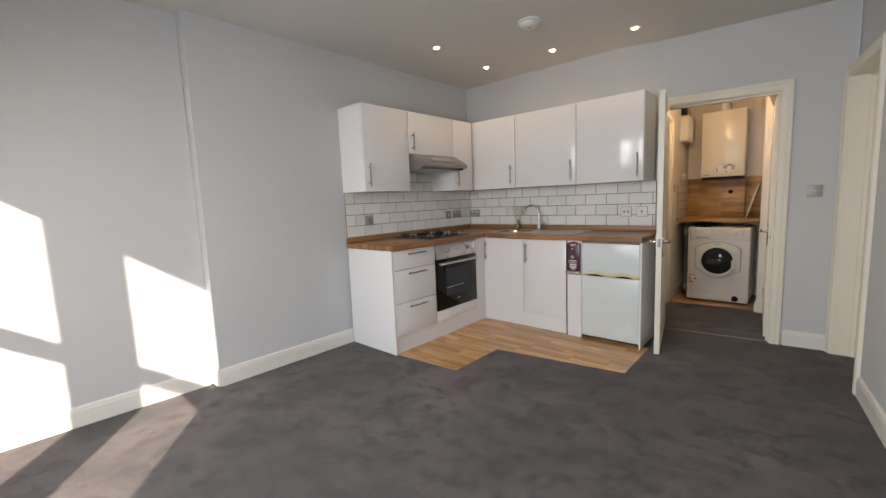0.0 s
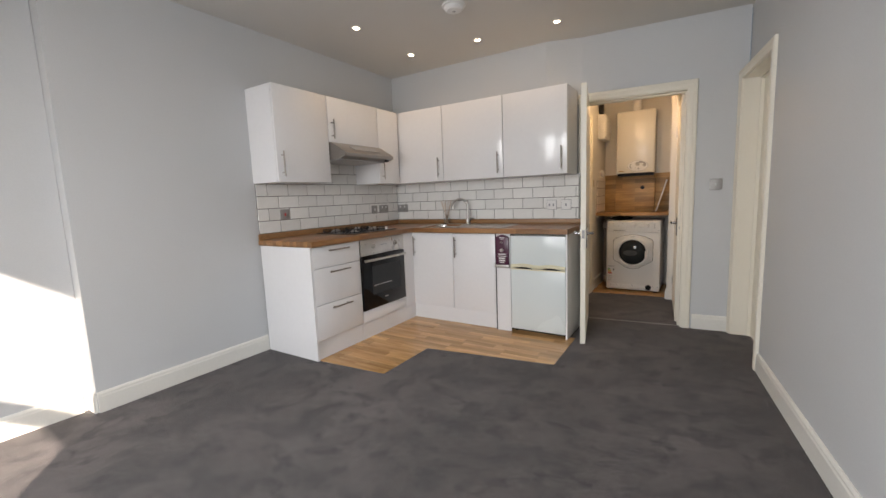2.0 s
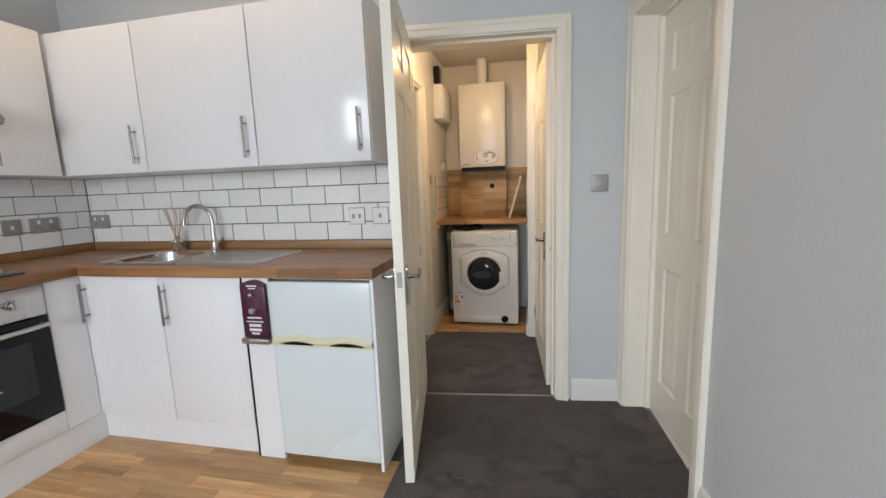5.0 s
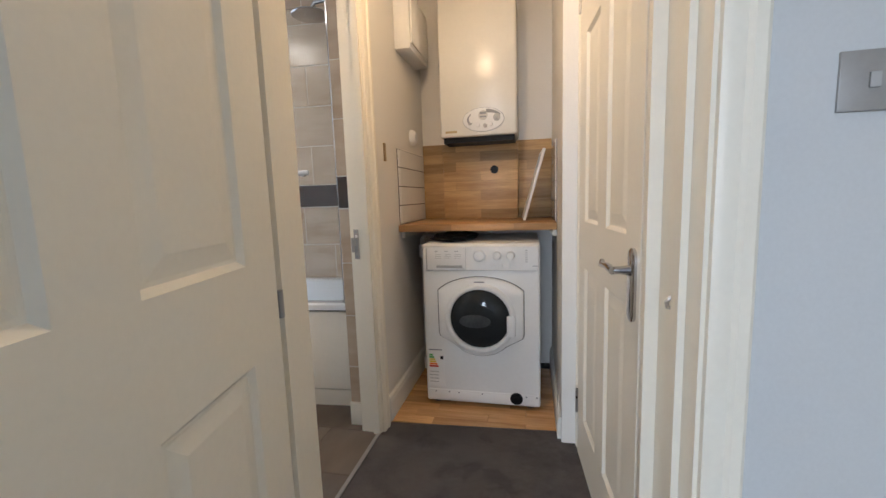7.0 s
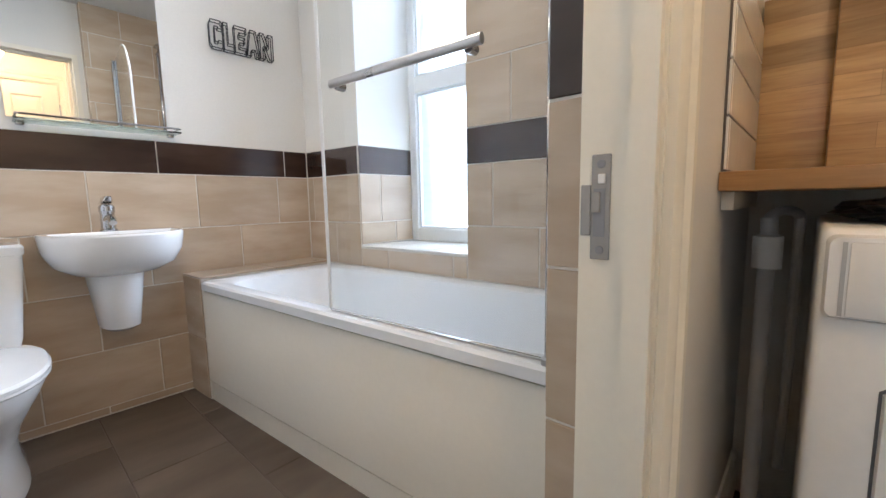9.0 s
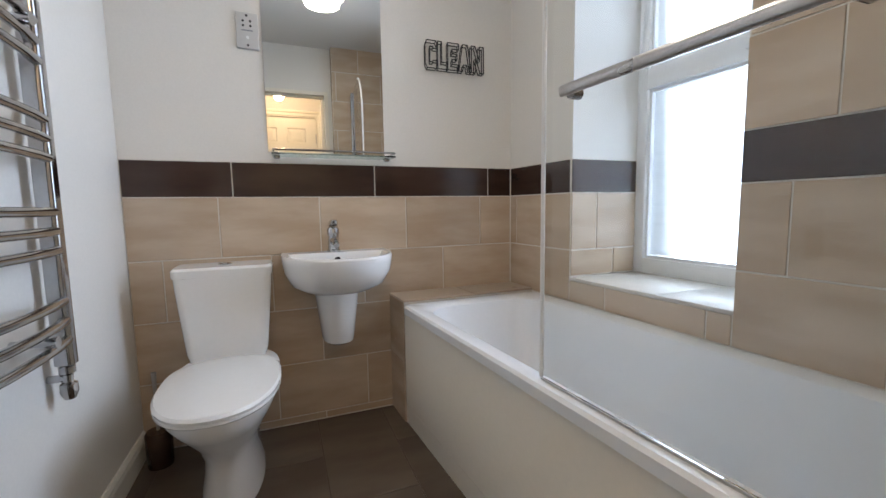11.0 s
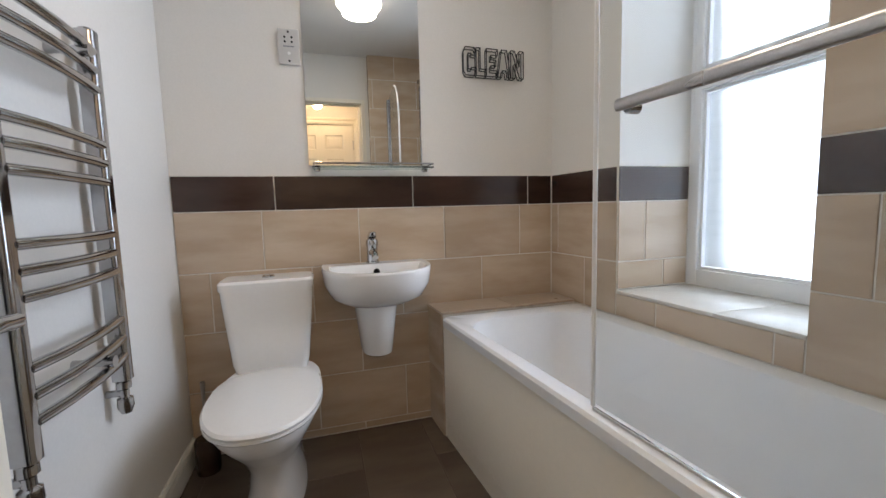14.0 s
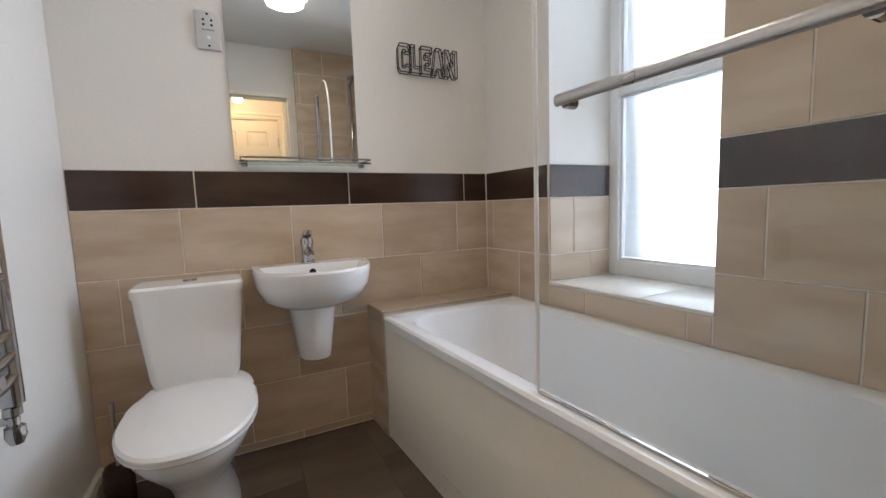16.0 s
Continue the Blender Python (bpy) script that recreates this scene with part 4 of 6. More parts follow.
ZB, ZT, WF = 1.36, 2.08, -2.262
WALLY = 4.46
wall_unit("wall_unit", WX + 0.002, WF, 2.962, 3.484, ZB, ZT, "x", -1, "white high-gloss wall unit at the end of the run")
wall_unit("wall_unit", WX + 0.002, WF, 3.486, 4.118, 1.70, ZT, "x", -1, "short white wall unit above the cooker hood", 1.81)
wall_unit("wall_unit", WX + 0.002, WF, 4.120, 4.435, ZB, ZT, "x", -1, "narrow white wall unit beside the cooker hood")
wall_unit("wall_unit", WX + 0.002, -1.738, WALLY, SY - 0.002, ZB, ZT, "y", 1, "white high-gloss corner wall unit")
wall_unit("wall_unit", -1.736, -1.098, WALLY, SY - 0.002, ZB, ZT, "y", 1, "white high-gloss wall unit above the sink")
wall_unit("wall_unit", -1.096, -0.522, WALLY, SY - 0.002, ZB, ZT, "y", 1, "white high-gloss wall unit at the doorway end")

# cooker hood
ch = thing("cooker_hood", "stainless steel visor cooker hood under a wall unit", "cooker hood", (-2.35, 3.80, 1.56))
prof = [(WX + 0.003, 1.555), (-2.16, 1.555), (-2.085, 1.575), (-2.08, 1.60), (-2.11, 1.622), (-2.24, 1.698), (WX + 0.003, 1.698)]
part("hood_body", loft([[(x, y, z) for x, z in prof] for y in (3.49, 4.114)]), HOOD_STEEL, ch, "sloped steel visor")
part("control_strip", loft([[(-2.118 + dx, y, 1.6285 + dz) for dx, dz in ((0.0, 0.0), (0.004, 0.006), (-0.06, 0.042), (-0.064, 0.036))] for y in (3.64, 3.96)]), GREY_PLASTIC, ch, "dark control strip")
part("filter", box(-2.54, -2.14, 3.52, 4.085, 1.5495, 1.5545), GREY_PLASTIC, ch, "grey grease filter underneath")
part("switch", box(-2.12, -2.095, 4.03, 4.06, 1.552, 1.567), BLACK, ch)

# sockets and switches
def plate(name, c, w, h, axis, s, material, label, category, rockers=1, holes=0, mark=None, rim=None):
    """A wall plate; axis: the wall's normal axis; s: the way it faces."""
    t = thing(name, label, category, c, group="switches and sockets")
    def at(u0, u1, d0, d1, z0, z1, bevel=0.0):
        d0, d1 = sorted((s * d0, s * d1))
        if axis == "x":
            return box(c[0] + d0, c[0] + d1, c[1] + u0, c[1] + u1, c[2] + z0, c[2] + z1, bevel)
        return box(c[0] + u0, c[0] + u1, c[1] + d0, c[1] + d1, c[2] + z0, c[2] + z1, bevel)
    # slightly larger dark backing paints in the shadow round the plate
    if rim:
        part("gasket", at(-w / 2 - 0.003, w / 2 + 0.003, 0.0004, 0.004, -h / 2 - 0.003, h / 2 + 0.003), rim, t, "dark grey rim for the shadow round the plate", smooth=False)
    part("plate", at(-w / 2, w / 2, 0.0006 if not rim else 0.0042, 0.009, -h / 2, h / 2, 0.002), material, t)
    for k in range(rockers):
        u = (k - (rockers - 1) / 2) * w * 0.42
        part("rocker", at(u - 0.007, u + 0.007, 0.0093, 0.013, 0.008 if holes else -0.011, 0.03 if holes else 0.011, 0.001), mark or WHITE_PLASTIC, t)
    for k in range(holes):
        u = (k - (holes - 1) / 2) * w * 0.5
        hb = at(u - 0.002, u + 0.002, 0.0092, 0.0097, -0.002, 0.006)
        join(hb, at(u - 0.013, u - 0.007, 0.0092, 0.0097, -0.016, -0.012))
        join(hb, at(u + 0.007, u + 0.013, 0.0092, 0.0097, -0.016, -0.012))
        part("pin_holes", hb, BLACK, t, smooth=False)
    return t


TS = SY - 0.0085
plate("double_socket", (-2.50, TS, 1.09), 0.146, 0.086, "y", -1, NICKEL, "brushed steel double socket on the tiles", "socket", 2, 2)
plate("switch_plate", (-0.75, TS, 1.09), 0.086, 0.086, "y", -1, WHITE_PLASTIC, "white fused spur switch on the tiles", "switch", 2, 0, PRINT_GREY, PRINT_GREY)
plate("switch_plate", (-0.615, TS, 1.09), 0.086, 0.086, "y", -1, WHITE_PLASTIC, "white fused spur switch beside the doorway", "switch", 1, 0, PRINT_GREY, PRINT_GREY)
plate("cooker_switch", (WX + 0.0085, 3.22, 1.105), 0.086, 0.086, "x", 1, NICKEL, "steel cooker switch with red rocker", "switch", 1, 0, RED_DOT)
plate("double_socket", (WX + 0.0085, 4.515, 1.095), 0.146, 0.086, "x", 1, NICKEL, "brushed steel double socket beside the hob", "socket", 2, 2)
plate("switch_plate", (WX + 0.0085, 4.36, 1.095), 0.086, 0.086, "x", 1, NICKEL, "brushed steel single switch beside the hob", "switch", 1, 0)
plate("wall_switch", (0.53, DY - 0.012, 1.22), 0.088, 0.088, "y", -1, NICKEL, "grey metal wall switch beside the doorway", "switch", 1, 0, GREY_PLASTIC)

# downlights and smoke alarm
for x, y in ((-1.92, 3.537), (-1.938, 4.286), (-1.268, 4.352), (-0.587, 4.396)):
    dl = thing("downlight", "white recessed ceiling downlight, lit warm", "ceiling lamp", (x, y, CEIL), group="kitchen downlights")
    part("ring", lathe([(0.021, -0.001), (0.040, -0.001), (0.040, -0.004), (0.030, -0.007), (0.021, -0.004)], (x, y, CEIL)), WHITE_PLASTIC, dl)
    part("bulb", lathe([(0.0215, -0.0045), (0.020, -0.009), (0.011, -0.0125), (0.001, -0.0135)], (x, y, CEIL)), SPOT_GLOW, dl, "glowing warm bulb")
    lamp("downlight_lamp", "SPOT", pose(x, y, CEIL - 0.03), 2.2, (1.0, 0.74, 0.46), 0.03, spot=120)
sm = thing("smoke_alarm", "white round smoke alarm on the ceiling", "smoke alarm", (-1.11, 3.67, CEIL))
part("base", lathe([(0.085, -0.0005), (0.085, -0.012), (0.07, -0.014)], (-1.11, 3.67, CEIL)), WHITE_PLASTIC, sm)
part("cover", lathe([(0.068, -0.0145), (0.066, -0.03), (0.052, -0.042), (0.001, -0.044)], (-1.11, 3.67, CEIL)), WHITE_PLASTIC, sm)
part("button", lathe([(0.012, -0.044), (0.011, -0.048), (0.001, -0.0485)], (-1.11, 3.67, CEIL)), GREY_PLASTIC, sm)


# ---- hall and boiler alcove ----
wm = thing("washing_machine", "white front-loading washing machine under the shelf", "washing machine", (-0.218, 6.45, 0))
X0, X1, YF = -0.507, 0.072, 6.177
part("cabinet", box(X0, X1, YF, 6.72, 0.018, 0.842, 0.012, 3), WHITE_PLASTIC, wm)
part("fascia", loft([[(x, YF - 0.0005, z) for x, z, _ in rounded(-0.2175, 0.770, 0.283, 0.062, 0.012, 0)], [(x, YF - 0.010, z) for x, z, _ in rounded(-0.2175, 0.770, 0.279, 0.058, 0.012, 0)]]), WHITE_PLASTIC, wm, "raised white control fascia")
dw_ = part("detergent_drawer", box(-0.475, -0.285, YF - 0.014, YF - 0.0105, 0.715, 0.822, 0.002), WHITE_PLASTIC, wm)
part("drawer_grip", box(-0.43, -0.30, YF - 0.0165, YF - 0.0145, 0.724, 0.737, 0.001, 1), GREY_PLASTIC, dw_)
for k in range(3):
    part("print", box(-0.437 + k * 0.05, -0.42 + k * 0.05, YF - 0.0146, YF - 0.0141, 0.806, 0.8085), PRINT_GREY, dw_, smooth=False)
    for j in range(3):
        part("print", box(-0.437 + k * 0.05, -0.405 + k * 0.05, YF - 0.0146, YF - 0.0141, 0.772 + j * 0.009, 0.7735 + j * 0.009), GREY_PLASTIC, dw_, smooth=False)
for x0, x1, z0, z1 in ((-0.492, 0.052, 0.7115, 0.713), (-0.2835, -0.282, 0.714, 0.824), (-0.483, -0.478, 0.715, 0.822)):
    part("seam", box(x0, x1, YF - 0.0116, YF - 0.0102, z0, z1), GREY_PLASTIC, wm, smooth=False)
for x, r in ((-0.215, 0.030), (-0.13, 0.021), (-0.065, 0.021)):
    kn = part("dial", lathe([(r, 0.0), (r, -0.008), (r * 0.86, -0.011), (r * 0.8, -0.024), (0.001, -0.026)], (x, YF - 0.0102, 0.785), "y"), WHITE_PLASTIC, wm, "white control dial")
    part("pointer", box(x - 0.003, x + 0.003, YF - 0.0385, YF - 0.036, 0.785 - r * 0.7, 0.785 + r * 0.7), WHITE_PLASTIC, kn, smooth=False)
for k in range(6):
    part("button", lathe([(0.006, 0.0), (0.006, -0.004), (0.001, -0.005)], (-0.165 + k * 0.032, YF - 0.0102, 0.733), "y", 12), WHITE_PLASTIC, wm)
for k in range(6):
    part("indicator", box(0.003, 0.014, YF - 0.0112, YF - 0.0102, 0.752 + k * 0.011, 0.757 + k * 0.011), GREY_PLASTIC, wm, smooth=False)
part("print", box(0.035, 0.06, YF - 0.0112, YF - 0.0102, 0.733, 0.736), PRINT_GREY, wm, smooth=False)
DC = (-0.2175, 0.475)


def shield(grow, y):
    """The outline of the door surround: upright sides, an arched top and a tapering foot."""
    pts = [(0.213 * math.sin(radians(a)) / math.sin(radians(60)), 0.135 + 0.07 * (math.cos(radians(a)) - 0.5) / 0.5) for a in range(-60, 61, 8)]
    pts += [(0.213, 0.12), (0.213, 0.0), (0.213, -0.085), (0.205, -0.105)] + [(0.185 * math.cos(radians(a)) * 0.9, -0.05 + 0.15 * math.sin(radians(a))) for a in range(-40, -141, -10)] + [(-0.205, -0.105), (-0.213, -0.085), (-0.213, 0.0), (-0.213, 0.12)]
    return [(DC[0] + x * (1 + grow / 0.2), y, DC[1] + z * (1 + grow / 0.2)) for x, z in pts]


# thin dark plate behind the surround draws its shadow line
part("door_recess", loft([shield(0.0015, YF - 0.0003), shield(0.0015, YF - 0.0012)]), RUBBER, wm, "dark plate for the shadow line around the door", smooth=False)
sur = part("door_surround", loft([shield(-0.002, YF - 0.0013), shield(-0.004, YF - 0.012), shield(-0.022, YF - 0.022)]), WHITE_PLASTIC, wm, "white arched door surround")
part("porthole_ring", lathe([(0.175, -0.0222), (0.176, -0.034), (0.165, -0.043), (0.152, -0.043), (0.146, -0.036), (0.146, -0.0222)], (DC[0], YF, DC[1]), "y", 48), WHITE_PLASTIC, sur, "round white porthole ring")
part("porthole", lathe([(0.1455, -0.030), (0.12, -0.050), (0.07, -0.060), (0.001, -0.062)], (DC[0], YF, DC[1]), "y", 40), DARK_GLASS, sur, "dark bulging porthole glass")
# paler grey oval lying on the dark bulging glass
part("glass_centre", loft([[(DC[0] - 0.02 + r * 0.078 * math.cos(k * math.tau / 32), YF - d, DC[1] - 0.005 + r * 0.034 * math.sin(k * math.tau / 32)) for k in range(32)] for r, d in ((1.0, 0.0575), (0.98, 0.0625), (0.6, 0.0645))]), OVAL_GLASS, sur, "paler grey oval on the porthole glass")
part("door_grip", box(DC[0] + 0.131, DC[0] + 0.172, YF - 0.046, YF - 0.0222, DC[1] - 0.085, DC[1] + 0.020, 0.006), WHITE_PLASTIC, sur, "white moulded door grip")
part("badge", box(DC[0] - 0.025, DC[0] + 0.025, YF - 0.0235, YF - 0.0222, DC[1] + 0.178, DC[1] + 0.184), PRINT_GREY, sur, smooth=False)
part("kickboard", box(X0 + 0.006, X1 - 0.006, YF - 0.006, YF - 0.0005, 0.03, 0.085, 0.002), WHITE_PLASTIC, wm)
part("filter_cap", lathe([(0.031, 0.0), (0.031, -0.004), (0.026, -0.005), (0.024, -0.002), (0.013, -0.002), (0.012, -0.007), (0.001, -0.007)], (-0.045, YF - 0.0062, 0.062), "y", 24), BLACK, wm, "black pump filter cap")
for x in (-0.46, -0.39, -0.34, -0.22, 0.0, 0.05):
    part("mark", box(x, x + 0.008, YF - 0.0068, YF - 0.0062, 0.07, 0.077), PRINT_GREY, wm, smooth=False)
lb = part("energy_label", box(-0.497, -0.408, YF - 0.0012, YF - 0.0003, 0.10, 0.31), WHITE_PLASTIC, wm, "energy label with coloured bars", smooth=False)
for k, (mt, w) in enumerate(((GREEN_DOT, 0.02), (GREEN_DOT, 0.026), (YELLOW_DOT, 0.032), (YELLOW_DOT, 0.036), (ORANGE_DOT, 0.042), (RED_DOT, 0.048))):
    part("bar", box(-0.488, -0.488 + w, YF - 0.0018, YF - 0.0013, 0.262 - k * 0.012, 0.271 - k * 0.012), mt, lb, smooth=False)
part("bar", box(-0.43, -0.414, YF - 0.0018, YF - 0.0013, 0.245, 0.262), BLACK, lb, smooth=False)
part("print", box(-0.488, -0.42, YF - 0.0018, YF - 0.0013, 0.292, 0.298), PRINT_GREY, lb, smooth=False)
for k in range(4):
    part("print", box(-0.488, -0.44, YF - 0.0018, YF - 0.0013, 0.175 - k * 0.018, 0.179 - k * 0.018), GREY_PLASTIC, lb, smooth=False)
for x in (X0 + 0.05, X1 - 0.05):
    part("foot", lathe([(0.02, 0.0), (0.02, 0.01), (0.01, 0.012), (0.01, 0.02)], (x, YF + 0.05, -0.006)), RUBBER, wm)
bag = thing("black_bag", "black crumpled plastic bag on the washing machine", "bag", (-0.40, 6.42, 0.842))
bm = bmesh.new()
bmesh.ops.create_icosphere(bm, subdivisions=4, radius=1.0)
for v in bm.verts:
    f = 1 + 0.28 * noise.noise(v.co * 2.3) + 0.12 * noise.noise(v.co * 6)
    v.co = Vector((-0.37 + v.co.x * 0.115 * f, 6.36 + v.co.y * 0.15 * f, max(0.8425, 0.862 + v.co.z * 0.024 * f)))
part("bag", bm, BLACK, bag)

sh = thing("alcove_shelf", "oak butcher-block shelf over the washing machine", "shelf", (-0.25, 6.5, 0.9))
part("board", box(-0.648, 0.153, 6.25, 6.80, 0.898, 0.933, 0.003), ALCOVE_OAK, sh)
for x0, x1 in ((-0.649, -0.628), (0.133, 0.154)):
    part("batten", box(x0, x1, 6.30, 6.75, 0.862, 0.8975, 0.002), GLOSS, sh)
bb = thing("alcove_backboard", "oak butcher-block splashback under the boiler", "splashback", (-0.25, 6.8, 0.933))
for x0, x1 in ((-0.646, -0.471), (-0.469, -0.06), (-0.058, 0.152)):
    part("board", box(x0, x1, 6.795, 6.818, 0.9335, 1.40, 0.002), ALCOVE_BACK, bb)
pn = thing("access_panel", "oak access panel with a round black finger hole", "panel", (-0.27, 6.76, 0.933))
part("board", box(-0.50, -0.045, 6.722, 6.794, 0.9335, 1.385, 0.004), ALCOVE_BACK, pn)
part("finger_hole", lathe([(0.024, 0.0), (0.024, -0.002), (0.019, -0.0025), (0.018, -0.0006), (0.001, -0.0006)], (-0.185, 6.7218, 1.228), "y"), BLACK, pn, "round black hole liner")
vt = thing("vent_cover", "white slatted vent cover leaning on the shelf", "vent cover", (0.09, 6.6, 0.9335))
lm = pose(-0.012, 6.42, 0.938, 0, 16, 3)
vb = box(0.0, 0.014, 0.0, 0.26, 0.0, 0.385, 0.003)
bmesh.ops.transform(vb, matrix=lm, verts=vb.verts)
part("panel", vb, WHITE_PLASTIC, vt)
for k in range(6):
    sl = box(-0.0015, -0.0002, 0.04 + k * 0.032, 0.055 + k * 0.032, 0.29, 0.36)
    bmesh.ops.transform(sl, matrix=lm, verts=sl.verts)
    part("slat", sl, GREY_PLASTIC, vt, smooth=False)

bo = thing("boiler", "cream white wall-hung gas boiler with oval control panel", "boiler", (-0.255, 6.68, 1.405))
part("casing", box(-0.47, -0.042, 6.54, 6.8185, 1.405, 2.15, 0.012, 3), BOILER_ENAMEL, bo)
# solid black block in place of the shade under the open casing
part("underside", box(-0.455, -0.057, 6.56, 6.80, 1.375, 1.4045), BLACK, bo, "black block for the shaded open underside", smooth=False)


def oval(rx, rz, y, cx=-0.225, cz=1.49):
    return [(cx + rx * math.cos(k * math.tau / 40), y, cz + rz * math.sin(k * math.tau / 40)) for k in range(40)]


cpn = part("control_oval", loft([oval(0.116, 0.066, 6.5395), oval(0.116, 0.066, 6.538), oval(0.113, 0.063, 6.537)]), GREY_PLASTIC, bo, "oval grey control panel")
part("inner_oval", loft([oval(0.112, 0.062, 6.5369), oval(0.112, 0.062, 6.5315)]), WHITE_PLASTIC, cpn)
for x, z, r in ((-0.255, 1.462, 0.012), (-0.215, 1.456, 0.011), (-0.185, 1.462, 0.012), (-0.150, 1.497, 0.009), (-0.30, 1.47, 0.008)):
    part("knob", lathe([(r, 0.0), (r, -0.008), (r * 0.8, -0.011), (0.001, -0.011)], (x, 6.5314, z), "y", 16), GREY_PLASTIC if r < 0.012 else WHITE_PLASTIC, cpn)
part("dial", lathe([(0.026, 0.0), (0.026, -0.003), (0.023, -0.004), (0.001, -0.004)], (-0.225, 6.5313, 1.512), "y", 28), AGED_PLASTIC, cpn, "round pressure dial")
for z0, z1 in ((1.517, 1.530), (1.500, 1.508)):
    part("dial_mark", box(-0.243, -0.207, 6.5262, 6.5272, z0, z1), PRINT_GREY, cpn, smooth=False)


def sweep(cx, cz, rx, rz, a0, a1, t0, t1):
    """A flat printed crescent on the panel that tapers along its arc."""
    steps = [a0 + (a1 - a0) * k / 10 for k in range(11)]
    outer = [(cx + rx * math.cos(radians(a)), cz + rz * math.sin(radians(a))) for a in steps]
    inner = [(cx + (rx - t0 - (t1 - t0) * k / 10) * math.cos(radians(a)), cz + (rz - t0 - (t1 - t0) * k / 10) * math.sin(radians(a))) for k, a in enumerate(steps)]
    ring = outer + inner[::-1]
    return loft([[(x, y, z) for x, z in ring] for y in (6.5313, 6.5303)])


part("dark_crescent", sweep(-0.225, 1.49, 0.105, 0.056, 22, 80, 0.010, 0.022), PRINT_GREY, cpn, "dark printed crescent", smooth=False)
part("dark_crescent", sweep(-0.225, 1.49, 0.090, 0.050, 140, 215, 0.004, 0.016), PRINT_GREY, cpn, "dark printed crescent", smooth=False)
part("side_dial", lathe([(0.020, 0.0), (0.020, -0.002), (0.016, -0.003), (0.001, -0.003)], (-0.150, 6.5313, 1.497), "y", 24), GREY_PLASTIC, cpn)
part("badge", box(-0.44, -0.375, 6.5385, 6.5396, 1.427, 1.439), BRASS, bo, "small brown maker's badge", smooth=False)
fl = thing("boiler_flue", "white boiler flue pipe rising to the ceiling", "flue pipe", (-0.26, 6.68, 2.15))
part("pipe", tube([(-0.26, 6.68, 2.1505), (-0.26, 6.68, HCEIL)], 0.05, 24), WHITE_PLASTIC, fl)
part("collar", lathe([(0.062, 0.0), (0.062, 0.03), (0.051, 0.032)], (-0.26, 6.68, 2.1505)), WHITE_PLASTIC, fl)

cu = thing("consumer_unit", "white fuse box on the hall wall", "fuse box", (-0.61, 6.5, 1.84))
part("case", box(-0.649, -0.565, 6.32, 6.68, 1.83, 2.12, 0.006), WHITE_PLASTIC, cu)
part("cover", box(-0.564, -0.556, 6.34, 6.66, 1.86, 2.09, 0.003), WHITE_PLASTIC, cu)
mt_ = thing("meter_fitting", "small black meter fitting above the fuse box", "meter", (-0.62, 6.4, 2.16))
part("body", box(-0.649, -0.60, 6.35, 6.45, 2.14, 2.28, 0.005), BLACK, mt_)
st = thing("wall_timer", "white round wall thermostat on a hall wall", "thermostat", (-0.65, 6.55, 1.42))
part("body", lathe([(0.045, 0.0005), (0.045, 0.012), (0.04, 0.02), (0.03, 0.032), (0.001, 0.034)], (-0.65, 6.56, 1.42), "x"), WHITE_PLASTIC, st)
kb = thing("key_plate", "small brown wooden plate on the hall wall", "wall plate", (-0.65, 6.095, 1.29))
part("plate", box(-0.6495, -0.643, 6.085, 6.11, 1.25, 1.335, 0.002), BRASS, kb)
HLX, HLY, HLZ = -0.24, 5.50, 2.175
hl = thing("hall_lamp", "bare warm bulb hanging from the hall ceiling", "ceiling lamp", (HLX, HLY, HCEIL))
part("ceiling_rose", lathe([(0.045, -0.0005), (0.042, -0.014), (0.012, -0.026)], (HLX, HLY, HCEIL)), WHITE_PLASTIC, hl)
part("cord", tube([(HLX, HLY, HCEIL - 0.02), (HLX, HLY, HLZ + 0.085)], 0.0035, 8), WHITE_PLASTIC, hl)
part("holder", lathe([(0.006, 0.09), (0.018, 0.08), (0.019, 0.035), (0.014, 0.033)], (HLX, HLY, HLZ)), WHITE_PLASTIC, hl)
part("bulb", lathe([(0.013, 0.034), (0.024, 0.012), (0.029, -0.008), (0.024, -0.026), (0.010, -0.036), (0.001, -0.037)], (HLX, HLY, HLZ)), HALL_GLOW, hl, "warm glowing bulb")
lamp("hall_bulb_lamp", "POINT", pose(HLX, HLY, HLZ - 0.09), 3.3, (1.0, 0.68, 0.37), 0.045)
hk = thing("hook", "small steel hook on the doorway jamb", "hook", (0.305, 5.03, 0.86))
part("hook", tube([(0.303, 5.045, 0.872), (0.288, 5.043, 0.872), (0.281, 5.042, 0.862), (0.283, 5.042, 0.852), (0.290, 5.043, 0.850)], 0.004, 8), STEEL, hk)
sp = thing("strike_plate", "steel latch strike plate on the bathroom door jamb", "strike plate", (-0.73, BD1, 0.875))
part("plate", box(-0.728, -0.704, BD1 - 0.0028, BD1 - 0.0004, 0.813, 0.944, 0.001, 1), NICKEL, sp)
part("mouth", box(-0.7245, -0.710, BD1 - 0.0036, BD1 - 0.0029, 0.842, 0.902), PRINT_GREY, sp, smooth=False)
part("latch_keep", box(-0.7265, -0.7155, BD1 - 0.007, BD1 - 0.0037, 0.872, 0.898, 0.001, 1), NICKEL, sp)
part("keep", box(-0.719, -0.7095, BD1 - 0.006, BD1 - 0.0037, 0.908, 0.920, 0.001, 1), WHITE_PLASTIC, sp)
part("lip", box(-0.741, -0.7282, BD1 - 0.0035, BD1 - 0.0004, 0.843, 0.907, 0.001, 1), NICKEL, sp)
